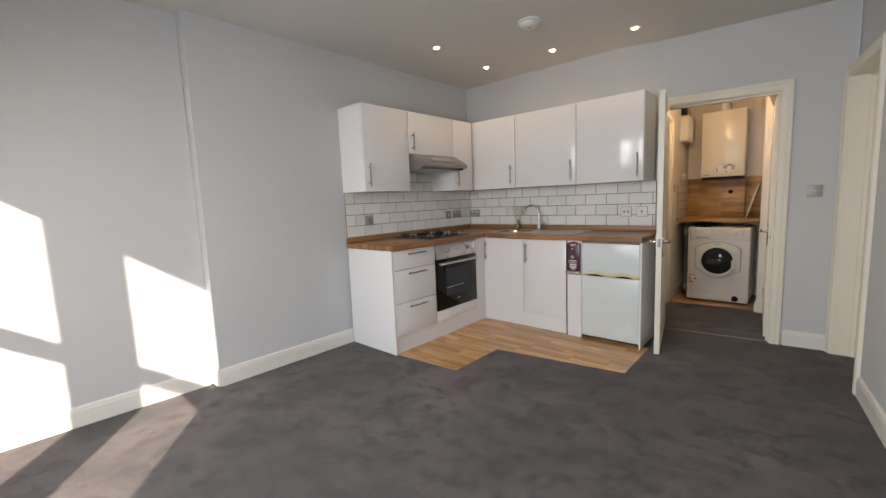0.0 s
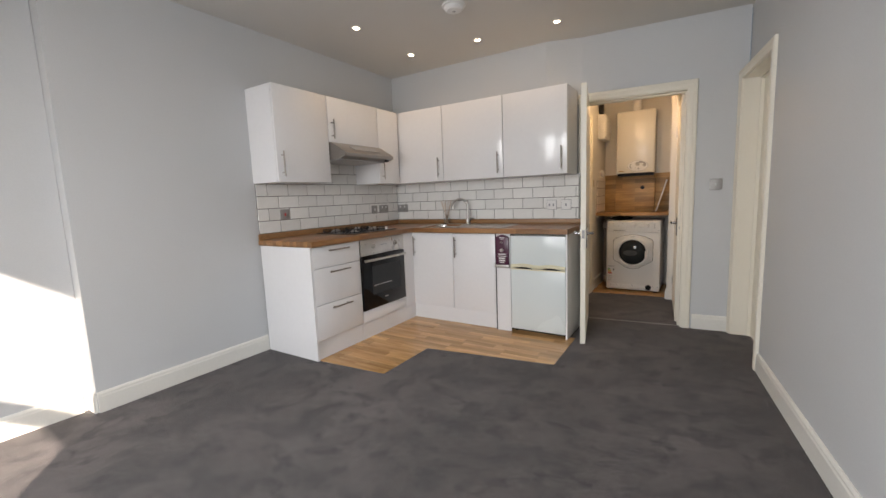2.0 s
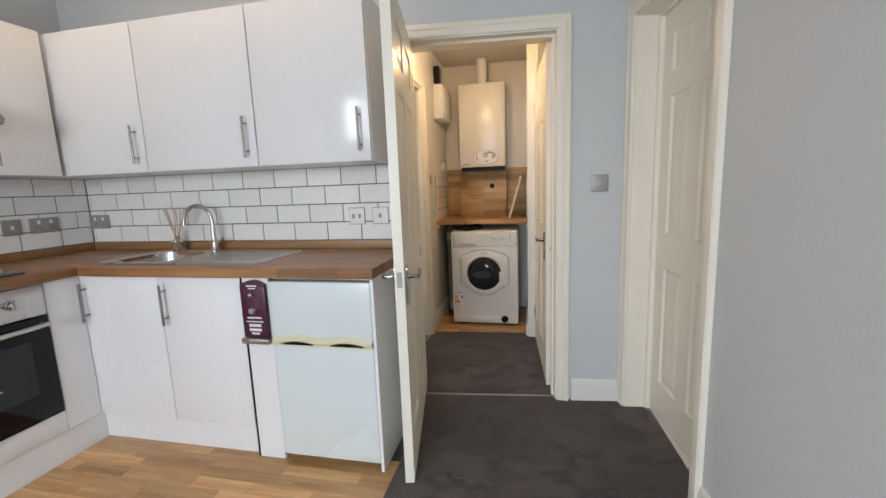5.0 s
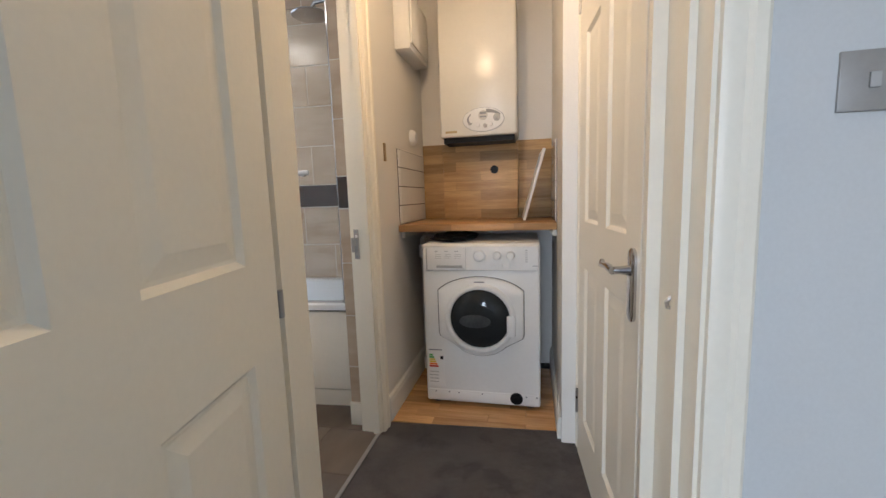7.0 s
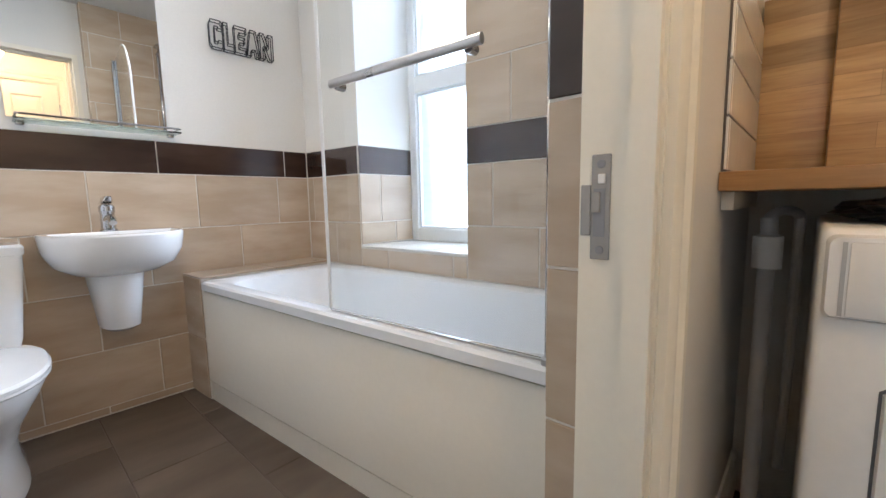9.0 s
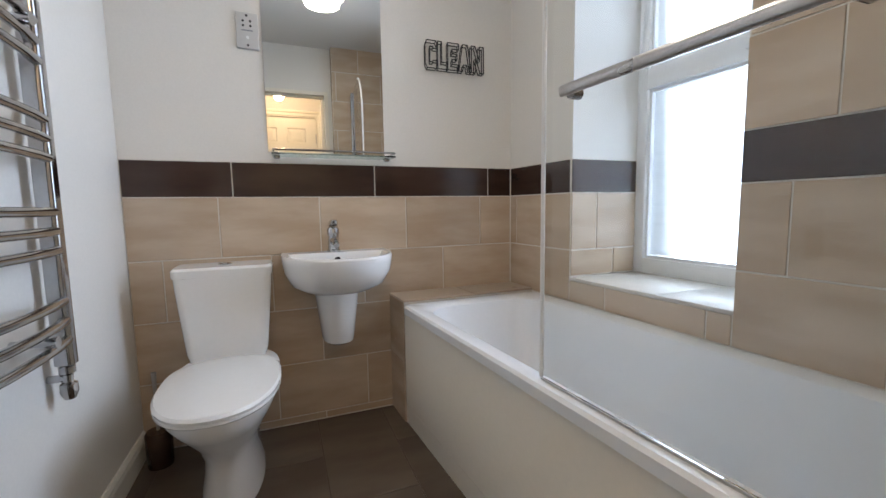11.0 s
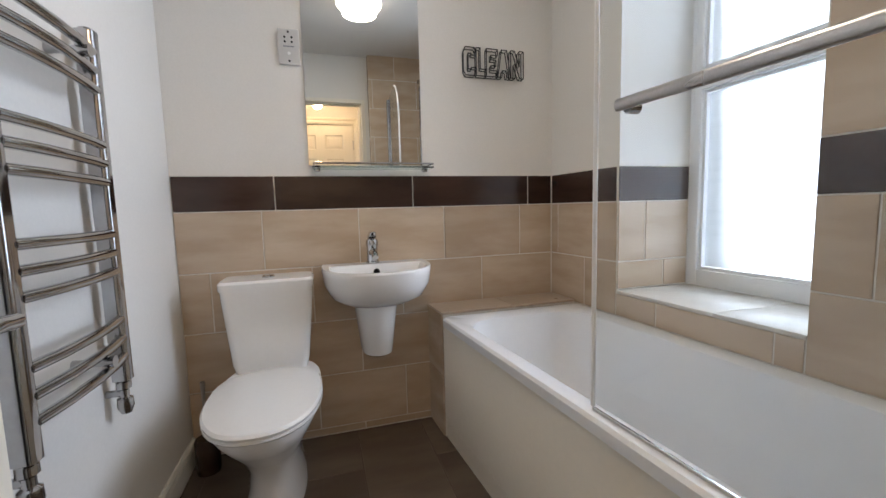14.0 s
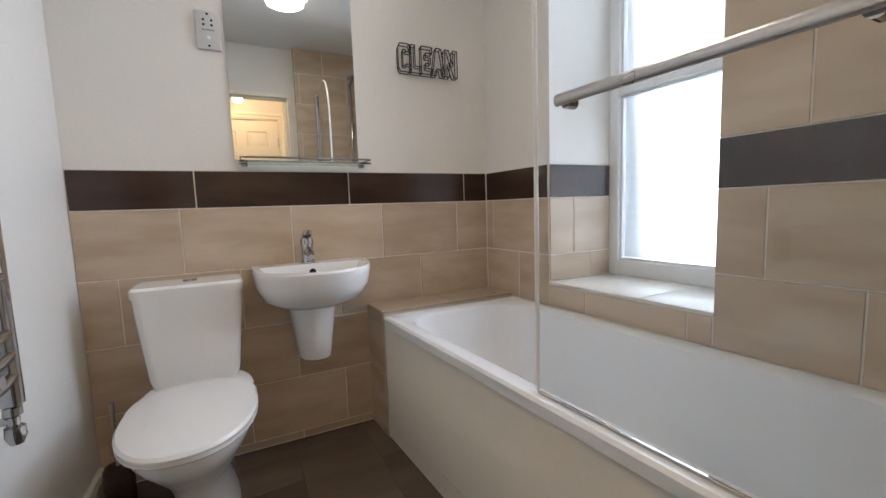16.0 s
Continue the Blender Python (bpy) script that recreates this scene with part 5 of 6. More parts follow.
for z in (0.825, 0.932):
    part("screw", lathe([(0.0055, 0.0), (0.005, -0.001), (0.001, -0.0012)], (-0.716, BD1 - 0.0029, z), "y", 12), PRINT_GREY, sp)
wp = thing("waste_pipe", "white plastic waste pipe beside the washing machine", "pipe", (-0.585, 6.5, 0))
part("pipe", tube([(-0.585, 6.50, 0.10), (-0.585, 6.50, 0.84)], 0.016, 14), GREY_PLASTIC, wp)
part("collar", lathe([(0.027, 0.0), (0.027, 0.07), (0.02, 0.072)], (-0.585, 6.50, 0.73)), WHITE_PLASTIC, wp)
part("bend", tube([(-0.585, 6.50, 0.12), (-0.585, 6.505, 0.06), (-0.585, 6.55, 0.035), (-0.585, 6.74, 0.035)], 0.022, 14), WHITE_PLASTIC, wp)
hs = thing("drain_hose", "grey ribbed drain hose hanging into the waste pipe", "hose", (-0.56, 6.5, 0.8))
part("hose", tube([(-0.585, 6.50, 0.78)] + [(-0.585 + 0.025 * (1 - math.cos(radians(a))), 6.50 + 0.09 * (1 - math.cos(radians(a))) / 2, 0.835 + 0.02 * math.sin(radians(a))) for a in range(0, 181, 20)] + [(-0.535, 6.60, 0.5), (-0.54, 6.64, 0.2)], 0.011, 10), GREY_PLASTIC, hs)


# ---- bathroom ----
bt = thing("bathtub", "white acrylic bath with rounded rim", "bathtub", (-1.705, 6.28, 0))
bcx, bcy, bhx, bhy = -1.6615, 6.27, 0.8465, 0.342
tub = loft([rounded(bcx, bcy, bhx, bhy, 0.03, 0.520), rounded(bcx, bcy, bhx, bhy, 0.03, 0.548), rounded(bcx, bcy, bhx - 0.008, bhy - 0.008, 0.03, 0.556), rounded(bcx, bcy, bhx - 0.06, bhy - 0.055, 0.12, 0.556),
            rounded(bcx, bcy, bhx - 0.075, bhy - 0.068, 0.13, 0.545), rounded(bcx + 0.01, bcy, bhx - 0.11, bhy - 0.085, 0.15, 0.40), rounded(bcx + 0.03, bcy, bhx - 0.17, bhy - 0.11, 0.15, 0.22),
            rounded(bcx + 0.04, bcy, bhx - 0.23, bhy - 0.15, 0.12, 0.165), rounded(bcx + 0.05, bcy, 0.3, 0.08, 0.05, 0.16)], cap0=False)
part("tub", skewed(tub, BATH_SKEW), ACRYLIC, bt)
part("support", skewed(box(-2.50, -0.85, 6.02, 6.60, 0.0, 0.15), BATH_SKEW), CARCASS, bt, smooth=False)
bpn = loft([[(x, 5.940 + dy, z) for dy, z in ((0.012, 0.085), (0.0, 0.095), (0.0, 0.495), (0.006, 0.508), (0.02, 0.508), (0.02, 0.085))] for x in (-2.508, -0.820)])
part("front_panel", skewed(bpn, BATH_SKEW), PANEL_WHITE, bt, "white curved front panel")
# black strip fills the gap with the shade below the rim
part("rim_gap", skewed(box(-2.505, -0.822, 5.955, 5.958, 0.5085, 0.5195), BATH_SKEW), BLACK, bt, "black strip for the shade under the bath rim", smooth=False)
part("kick_panel", skewed(box(-2.508, -0.820, 5.946, 5.960, 0.0, 0.0845), BATH_SKEW), PANEL_WHITE, bt, smooth=False)
bs = thing("bath_screen", "clear glass bath screen with chrome profile", "shower screen", (-1.2, 5.96, 0.556))
gp = [(-0.874, 0.563), (-1.612, 0.563)] + [(-1.612 + 0.30 - 0.30 * math.cos(radians(a)), 1.68 + 0.30 * math.sin(radians(a))) for a in range(0, 91, 9)] + [(-0.874, 1.98)]
gl = part("glass_panel", skewed(loft([[(x, y, z) for x, z in gp] for y in (5.957, 5.963)]), BATH_SKEW), GLASS, bs, "clear glass sheet with a rounded corner")
gl.visible_shadow = False
part("seal", skewed(box(-1.61, -0.874, 5.956, 5.965, 0.557, 0.562), BATH_SKEW), GREY_PLASTIC, bs, smooth=False)
# white tube drawn in for the light caught along the glass edge
part("edge_strip", skewed(tube([(x, 5.96, z) for x, z in gp[1:12]], 0.0058, 8), BATH_SKEW), WHITE_PLASTIC, bs)
part("wall_profile", skewed(box(-0.872, -0.8135, 5.942, 5.978, 0.5575, 1.985, 0.003), BATH_SKEW), CHROME, bs, "chrome wall profile")
part("pivot_tube", skewed(tube([(-0.893, 5.952, 0.558), (-0.893, 5.952, 1.99)], 0.011, 14), BATH_SKEW), CHROME, bs, "round chrome pivot tube")
part("pivot_cap", skewed(lathe([(0.018, 0.0), (0.018, 0.012), (0.012, 0.016)], (-0.893, 5.952, 0.5565)), BATH_SKEW), NICKEL, bs)
tr = part("towel_rail", skewed(loft([[(x, 5.925 + 0.008 * math.cos(a * math.tau / 16), 1.212 + 0.012 * math.sin(a * math.tau / 16)) for a in range(16)] for x in (-1.515, -1.03)]), BATH_SKEW), STEEL, bs, "satin steel towel rail on the screen")
for x in (-1.50, -1.07):
    part("rail_post", skewed(tube([(x, 5.934, 1.205), (x, 5.957, 1.205)], [0.011, 0.011], 14), BATH_SKEW), CHROME, tr)

to = thing("toilet", "white close-coupled toilet with closed seat", "toilet", (-2.35, 5.255, 0))
TCY = 5.262


def egg(xb, xf, hw, z, n=36, p=0.85):
    xm = xb + (xf - xb) * 0.46
    out = []
    for k in range(n):
        a = k * math.tau / n
        c, s = math.cos(a), math.sin(a)
        out.append((xm + ((xf - xm) * c if c > 0 else (xm - xb) * math.copysign(abs(c) ** 0.6, c)), TCY + hw * math.copysign(abs(s) ** p, s), z))
    return out


pan = loft([egg(-2.62, -2.19, 0.102, 0.0), egg(-2.62, -2.19, 0.10, 0.03), egg(-2.60, -2.205, 0.088, 0.10), egg(-2.60, -2.20, 0.09, 0.17), egg(-2.60, -2.15, 0.112, 0.24), egg(-2.62, -2.06, 0.15, 0.32), egg(-2.64, -2.005, 0.172, 0.375), egg(-2.65, -1.998, 0.174, 0.404)])
part("pan", pan, CERAMIC, to)
part("seat", loft([egg(-2.475, -1.992, 0.176, 0.4045), egg(-2.478, -1.986, 0.18, 0.41), egg(-2.478, -1.986, 0.18, 0.418)]), CERAMIC, to, "white plastic seat ring")
part("lid", loft([egg(-2.478, -1.986, 0.179, 0.4195), egg(-2.478, -1.984, 0.18, 0.428), egg(-2.472, -1.992, 0.174, 0.436), egg(-2.45, -2.03, 0.14, 0.441)]), CERAMIC, to, "closed white toilet lid")
CIS = TCY - 0.010
tank = loft([rounded(-2.612, CIS, 0.088, 0.132, 0.03, 0.4045), rounded(-2.612, CIS, 0.09, 0.142, 0.03, 0.44), rounded(-2.612, CIS, 0.091, 0.166, 0.03, 0.69), rounded(-2.612, CIS, 0.0915, 0.168, 0.03, 0.732)])
part("cistern", tank, CERAMIC, to)
part("cistern_lid", loft([rounded(-2.6105, CIS, 0.0925, 0.172, 0.03, 0.7325), rounded(-2.6105, CIS, 0.0925, 0.174, 0.03, 0.738), rounded(-2.6105, CIS, 0.0925, 0.174, 0.03, 0.760), rounded(-2.6105, CIS, 0.085, 0.166, 0.03, 0.769)]), CERAMIC, to, "ceramic cistern lid")
part("flush_button", lathe([(0.024, 0.0), (0.024, 0.004), (0.02, 0.007), (0.001, 0.0075)], (-2.61, CIS, 0.7692)), CHROME, to)
tb = thing("toilet_brush", "brown toilet brush in a round holder", "toilet brush", (-2.60, 4.99, 0))
part("holder", lathe([(0.042, 0.0), (0.044, 0.01), (0.046, 0.13), (0.04, 0.14), (0.016, 0.142)], (-2.60, 4.985, 0.0)), BROWN, tb)
part("handle", tube([(-2.60, 4.985, 0.14), (-2.602, 4.985, 0.30), (-2.602, 4.985, 0.37)], [0.006, 0.006, 0.009], 10), STEEL, tb)

ba = thing("basin", "white wall-hung basin with half pedestal", "basin", (-2.52, 5.69, 0.4))
BW, BC = BX + 0.0095, 5.688


def dee(x0, depth, hw, z, flat=0.08, n=24):
    out = []
    for k in range(n + 1):
        a = -math.pi / 2 + math.pi * k / n
        c, s = math.cos(a), math.sin(a)
        out.append((x0 + flat + (depth - flat) * abs(c) ** 0.9, BC + hw * math.copysign(abs(s) ** 0.8, s), z))
    return out + [(x0, BC + hw, z), (x0, BC - hw, z)]


bsn = loft([dee(BW, 0.15, 0.08, 0.615, 0.04), dee(BW, 0.22, 0.14, 0.63), dee(BW, 0.30, 0.195, 0.665), dee(BW, 0.35, 0.222, 0.72), dee(BW, 0.366, 0.228, 0.765), dee(BW, 0.37, 0.23, 0.785), dee(BW, 0.366, 0.227, 0.793),
            dee(BW + 0.09, 0.258, 0.20, 0.793), dee(BW + 0.095, 0.247, 0.193, 0.785), dee(BW + 0.10, 0.225, 0.175, 0.74), dee(BW + 0.115, 0.17, 0.13, 0.70), dee(BW + 0.14, 0.09, 0.05, 0.69, 0.02)])
part("bowl", bsn, CERAMIC, ba)
part("half_pedestal", loft([[(BW + (0.16 if i else 0.155) * 0 + d * max(0.0, math.cos(a)) ** 0.6 if math.cos(a) > 1e-6 else BW, BC - 0.005 + w * math.sin(a), z) for a in [math.tau * k / 28 for k in range(28)]] for i, (d, w, z) in enumerate(((0.12, 0.054, 0.385), (0.15, 0.068, 0.40), (0.17, 0.078, 0.49), (0.19, 0.092, 0.60), (0.20, 0.098, 0.64)))]), CERAMIC, ba, "white ceramic half pedestal")
part("overflow", lathe([(0.014, 0.0), (0.013, 0.003), (0.001, 0.003)], (BW + 0.0975, BC, 0.76), "x", 16), BLACK, ba)
bp_ = thing("basin_tap", "chrome basin mixer tap", "tap", (BW + 0.05, BC - 0.01, 0.793))
part("body", lathe([(0.029, 0.0), (0.029, 0.006), (0.025, 0.011), (0.024, 0.070), (0.027, 0.080), (0.027, 0.098), (0.020, 0.108), (0.001, 0.110)], (BW + 0.05, BC - 0.01, 0.7935)), CHROME, bp_)
part("spout", tube([(BW + 0.06, BC - 0.01, 0.838), (BW + 0.10, BC - 0.01, 0.848), (BW + 0.14, BC - 0.01, 0.842), (BW + 0.155, BC - 0.01, 0.828)], [0.018, 0.016, 0.014, 0.013], 14), CHROME, bp_)
part("lever", loft([rounded(BW + 0.045, BC - 0.01, 0.022, 0.020, 0.012, 0.9045), rounded(BW + 0.062, BC - 0.01, 0.034, 0.017, 0.012, 0.917), rounded(BW + 0.075, BC - 0.01, 0.040, 0.012, 0.010, 0.930), rounded(BW + 0.080, BC - 0.01, 0.036, 0.009, 0.008, 0.934)]), CHROME, bp_, "chrome lever on top of the tap")

mi = thing("mirror", "tall frameless wall mirror with green glass edges", "mirror", (BX, 5.68, 1.2))
part("mirror_glass", box(BX + 0.002, BX + 0.007, 5.432, 5.932, 1.225, 1.955), MIRROR, mi, smooth=False)
gsf = thing("glass_shelf", "narrow glass shelf with chrome rail under the mirror", "shelf", (BX + 0.06, 5.70, 1.2))
part("shelf_glass", box(BX + 0.012, BX + 0.125, 5.445, 5.955, 1.204, 1.210, 0.001, 1), SHELF_GLASS, gsf)
part("rail", tube([(BX + 0.02, 5.452, 1.222), (BX + 0.122, 5.452, 1.222), (BX + 0.128, 5.46, 1.222), (BX + 0.128, 5.945, 1.222), (BX + 0.122, 5.952, 1.222), (BX + 0.02, 5.952, 1.222)], 0.004, 8), CHROME, gsf)
for y in (5.465, 5.94):
    part("bracket", box(BX + 0.0005, BX + 0.03, y - 0.012, y + 0.012, 1.196, 1.224, 0.003), CHROME, gsf)

shv = thing("shaver_socket", "white shaver socket beside the mirror", "socket", (BX, 5.38, 1.705))
part("plate", box(BX + 0.0005, BX + 0.014, 5.338, 5.42, 1.635, 1.775, 0.003), AGED_PLASTIC, shv, "greyed white faceplate")
for y, z in ((5.365, 1.742), (5.365, 1.724), (5.392, 1.742), (5.392, 1.724), (5.379, 1.763), (5.379, 1.648)):
    part("pin_hole", lathe([(0.0045, 0.0), (0.0045, 0.0008), (0.001, 0.0009)], (BX + 0.0141, y, z), "x", 10), BLACK, shv, smooth=False)
part("print", box(BX + 0.0141, BX + 0.0146, 5.358, 5.40, 1.703, 1.708), PRINT_GREY, shv, smooth=False)
part("button", lathe([(0.006, 0.0), (0.006, 0.003), (0.001, 0.0035)], (BX + 0.0141, 5.379, 1.678), "x", 12), WHITE_PLASTIC, shv)

# wire letters: C L E A N
sg = thing("wire_sign", "black wire letters spelling CLEAN on the wall", "sign", (BX, 6.295, 1.64))
LETTERS = {
    "C": [[(1, .72), (1, .85), (.85, 1), (.15, 1), (0, .85), (0, .15), (.15, 0), (.85, 0), (1, .15), (1, .28), (.62, .28), (.62, .22), (.38, .22), (.38, .78), (.62, .78), (.62, .72)]],
    "L": [[(0, 0), (0, 1), (.4, 1), (.4, .25), (1, .25), (1, 0)]],
    "E": [[(0, 0), (0, 1), (1, 1), (1, .78), (.4, .78), (.4, .61), (.85, .61), (.85, .4), (.4, .4), (.4, .22), (1, .22), (1, 0)]],
    "A": [[(0, 0), (.3, 1), (.7, 1), (1, 0), (.7, 0), (.63, .25), (.37, .25), (.3, 0)]],
    "N": [[(0, 0), (0, 1), (.3, 1), (.66, .45), (.66, 1), (1, 1), (1, 0), (.7, 0), (.34, .55), (.34, 0)]],
}
y0 = 6.132
for ch_ in "CLEAN":
    w = {"C": .062, "L": .05, "E": .056, "A": .066, "N": .066}[ch_]
    bm = bmesh.new()
    for loop in LETTERS[ch_]:
        fa = [(BX + 0.052, y0 + u * w - 0.004, 1.632 + v * 0.124) for u, v in loop]
        bk = [(BX + 0.004, y0 + u * w + 0.009, 1.638 + v * 0.124) for u, v in loop]
        for pts in (fa, bk):
            for a, b in zip(pts, pts[1:] + pts[:1]):
                tube([a, b], 0.0025, 6, bm)
        for a, b in zip(fa, bk):
            tube([a, b], 0.0019, 6, bm)
    part("letter", bm, WIRE, sg, "black wire letter " + ch_)
    y0 += w + 0.001

# towel radiator
ra = thing("towel_radiator", "chrome ladder towel radiator on the wall", "radiator", (-1.91, 4.96, 0.5))
RY, RXA, RXB = 4.945, -2.085, -1.715
for x in (RXA, RXB):
    part("upright", loft([[(x + 0.019 * math.copysign(abs(math.cos(a)) ** 0.4, math.cos(a)), RY + 0.021 * math.copysign(abs(math.sin(a)) ** 0.7, math.sin(a)), z) for a in [math.tau * k / 18 for k in range(18)]] for z in (0.60, 1.475)]), RADIATOR_CHROME, ra, "chrome upright tube")
    part("end_cap", lathe([(0.016, 0.0), (0.014, 0.006), (0.001, 0.007)], (x, RY, 1.4752)), RADIATOR_CHROME, ra)
for z in (0.665, 0.713, 0.763, 0.889, 0.936, 0.983, 1.112, 1.158, 1.203, 1.335, 1.38, 1.425):
    part("rung", tube([(RXA + 0.012, RY + 0.012, z), (-2.0, RY + 0.022, z), (-1.912, RY + 0.025, z), (-1.81, RY + 0.022, z), (RXB - 0.012, RY + 0.012, z)], 0.0115, 12), RADIATOR_CHROME, ra)
for x, z in ((-2.0, 1.402), (-1.96, 0.689)):
    part("bracket", tube([(x, 4.9045, z), (x, RY - 0.002, z), (x, RY + 0.042, z)], [0.012, 0.008, 0.014], 12), RADIATOR_CHROME, ra, "chrome wall bracket")
for x, s in ((RXA, 1), (RXB, 1)):
    v = part("valve", lathe([(0.011, 0.02), (0.013, 0.0), (0.017, -0.005), (0.017, -0.022), (0.011, -0.027), (0.011, -0.045), (0.018, -0.05), (0.019, -0.072), (0.012, -0.09), (0.001, -0.093)], (x, RY, 0.599)), RADIATOR_CHROME, ra, "chrome radiator valve")
    part("tail_pipe", tube([(x, RY, 0.563), (x + s * 0.0, 4.9045, 0.563)], 0.0095, 12), RADIATOR_CHROME, v)

# ceiling lamp, blind and shower
bl = thing("bathroom_ceiling_lamp", "round opal glass ceiling lamp, lit", "ceiling lamp", (-1.76, 5.78, HCEIL))
part("base", lathe([(0.15, -0.0005), (0.15, -0.02), (0.14, -0.022)], (-1.76, 5.78, HCEIL), seg=32), WHITE_PLASTIC, bl)
part("shade", lathe([(0.143, -0.0225), (0.145, -0.04), (0.12, -0.07), (0.07, -0.088), (0.001, -0.094)], (-1.76, 5.78, HCEIL), seg=32), OPAL_GLOW, bl, "glowing opal glass shade")
lamp("bathroom_lamp", "AREA", pose(-1.76, 5.78, HCEIL - 0.096), 1.15, (1.0, 0.88, 0.70), 0.22)
rb = thing("roller_blind", "navy roller blind wound up at the window head", "blind", (-1.88, FY - 0.08, 2.30))
part("roll", skewed(tube([(RX0 + 0.01, FY - 0.07, 2.315), (RX1 - 0.01, FY - 0.07, 2.315)], 0.028, 16)), NAVY, rb)
part("bottom_bar", skewed(box(RX0 + 0.015, RX1 - 0.015, FY - 0.05, FY - 0.04, 2.245, 2.29, 0.002)), NAVY, rb)
part("pull_chain", skewed(tube([(RX0 + 0.03, FY - 0.06, 2.30), (RX0 + 0.03, FY - 0.062, 1.40), (RX0 + 0.036, FY - 0.062, 1.385), (RX0 + 0.042, FY - 0.062, 1.40), (RX0 + 0.042, FY - 0.06, 2.30)], 0.0016, 6)), WHITE_PLASTIC, rb)
shw = thing("shower_head", "round chrome rain shower head on an arm", "shower", (-1.15, 6.4, 2.1))
part("arm", tube([(BEND - 0.009, 6.40, 2.12), (-1.0, 6.40, 2.16), (-1.12, 6.40, 2.15), (-1.15, 6.40, 2.115)], 0.011, 12), CHROME, shw)
part("rose", lathe([(0.012, 0.03), (0.03, 0.012), (0.095, 0.004), (0.10, -0.004), (0.09, -0.008), (0.001, -0.008)], (-1.15, 6.40, 2.09), seg=32), CHROME, shw)
part("riser", tube([(BEND - 0.03, 6.40, 1.05), (BEND - 0.03, 6.40, 2.10), (BEND - 0.012, 6.40, 2.12)], 0.011, 12), CHROME, shw)
part("valve_bar", tube([(BEND - 0.045, 6.27, 1.05), (BEND - 0.045, 6.53, 1.05)], 0.021, 16), CHROME, shw)
jk = thing("plinth_block", "small white plinth block beside the bathroom doorway", "trim", (-0.80, 5.92, 0), kind="structure")
part("block", box(-0.820, -0.765, 5.918, 5.936, 0.0, 0.11, 0.003), GLOSS, jk)


# ---- tiles and planks, piece by piece ----
TILE_MESH = {}


def tile_mesh(name, w, h, mt, thick=0.0065, edge=0.0012):
    key = (name, round(w, 3), round(h, 3), mt.name)
    if key not in TILE_MESH:
        bm = box(-w / 2, w / 2, -thick, 0.0, -h / 2, h / 2, edge, 1)
        TILE_MESH[key] = mesh_of(name, bm, mt)
    return TILE_MESH[key]


def tiles(parent, name, turn, origin, u0, u1, rows, gap, base=0.002, thick=0.0065, m=None):
    """Rows of tiles on a wall. turn: degrees of the wall; origin: the point u = 0 on its face; rows: z0, z1, pitch, phase, material."""
    frame_m = (m or Matrix.Identity(4)) @ pose(*origin, 0, 0, turn)
    for z0, z1, pitch, phase, mt in rows:
        k = math.floor((u0 - phase) / pitch)
        while phase + k * pitch < u1:
            a, b = max(u0, phase + k * pitch), min(u1, phase + (k + 1) * pitch)
            k += 1
            if b - a < 0.012:
                continue
            me = tile_mesh(name, b - a - gap, z1 - z0 - gap, mt, thick)
            piece(name, me, parent, frame_m @ pose((a + b) / 2, -base, (z0 + z1) / 2))


OB = bpy.data.objects
GR = 0.0048
ks, kw = OB["wall_kitchen"], OB["wall_west"]
part("grout", box(WX + 0.01, -0.502, SY - 0.0055, SY - 0.0005, 0.959, ZB - 0.001), GROUT_DARK, ks, smooth=False)
part("grout", box(WX + 0.0005, WX + 0.0055, 2.972, SY - 0.0065, 0.959, ZB - 0.001), GROUT_DARK, kw, smooth=False)
part("grout", box(WX + 0.0005, WX + 0.0055, 3.488, 4.117, ZB + 0.001, 1.556), GROUT_DARK, kw, smooth=False)
krows = [(0.96 + 0.1 * i, min(1.36, 0.96 + 0.1 * (i + 1)), 0.203, -1.04 + (0.1015 if i % 2 == 0 else 0.0) + 0.005, METRO) for i in range(4)]
tiles(ks, "tile", 0, (0, SY, 0), WX + 0.01, -0.502, krows, GR)
wrows = [(0.96 + 0.1 * i, 0.96 + 0.1 * (i + 1), 0.203, 2.972 + (0.1015 if i % 2 else 0.0), METRO) for i in range(4)]
tiles(kw, "tile", 90, (WX, 0, 0), 2.972, SY - 0.009, wrows, GR)
tiles(kw, "tile", 90, (WX, 0, 0), 3.488, 4.117, [(1.361, 1.46, 0.203, 2.972, METRO), (1.46, 1.556, 0.203, 3.0735, METRO)], GR)
# alcove side tiles
for wn_, turn, org, a, b in (("wall_hall_west", 90, (-0.65, 0, 0), 6.28, 6.79), ("wall_hall_east", -90, (0.155, 0, 0), -6.79, -6.28)):
    w_ = OB[wn_]
    part("grout", box(-0.6495, -0.6455, 6.28, 6.79, 0.935, 1.33) if turn > 0 else box(0.1505, 0.1545, 6.28, 6.79, 0.935, 1.33), GROUT_DARK, w_, smooth=False)
    tiles(w_, "tile", turn, org, a, b, [(0.936 + 0.1 * i, min(1.33, 0.936 + 0.1 * (i + 1)), 0.6, -0.3, METRO) for i in range(4)], GR)

# bathroom wall tiles
NORTH = pose(SKEW_X, BYN, 0, 0, 0, math.degrees(math.atan(SKEW))) @ pose(-SKEW_X, 0, 0)
low = [(0.005, 0.037, .40, .02, BEIGE), (0.037, 0.285, .40, .22, BEIGE), (0.285, 0.535, .40, .02, BEIGE), (0.535, 0.785, .40, .22, BEIGE), (0.785, 1.035, .40, .03, BEIGE)]
band = [(1.035, 1.18, 0.595, 5.287 - 5.95, BROWN)]
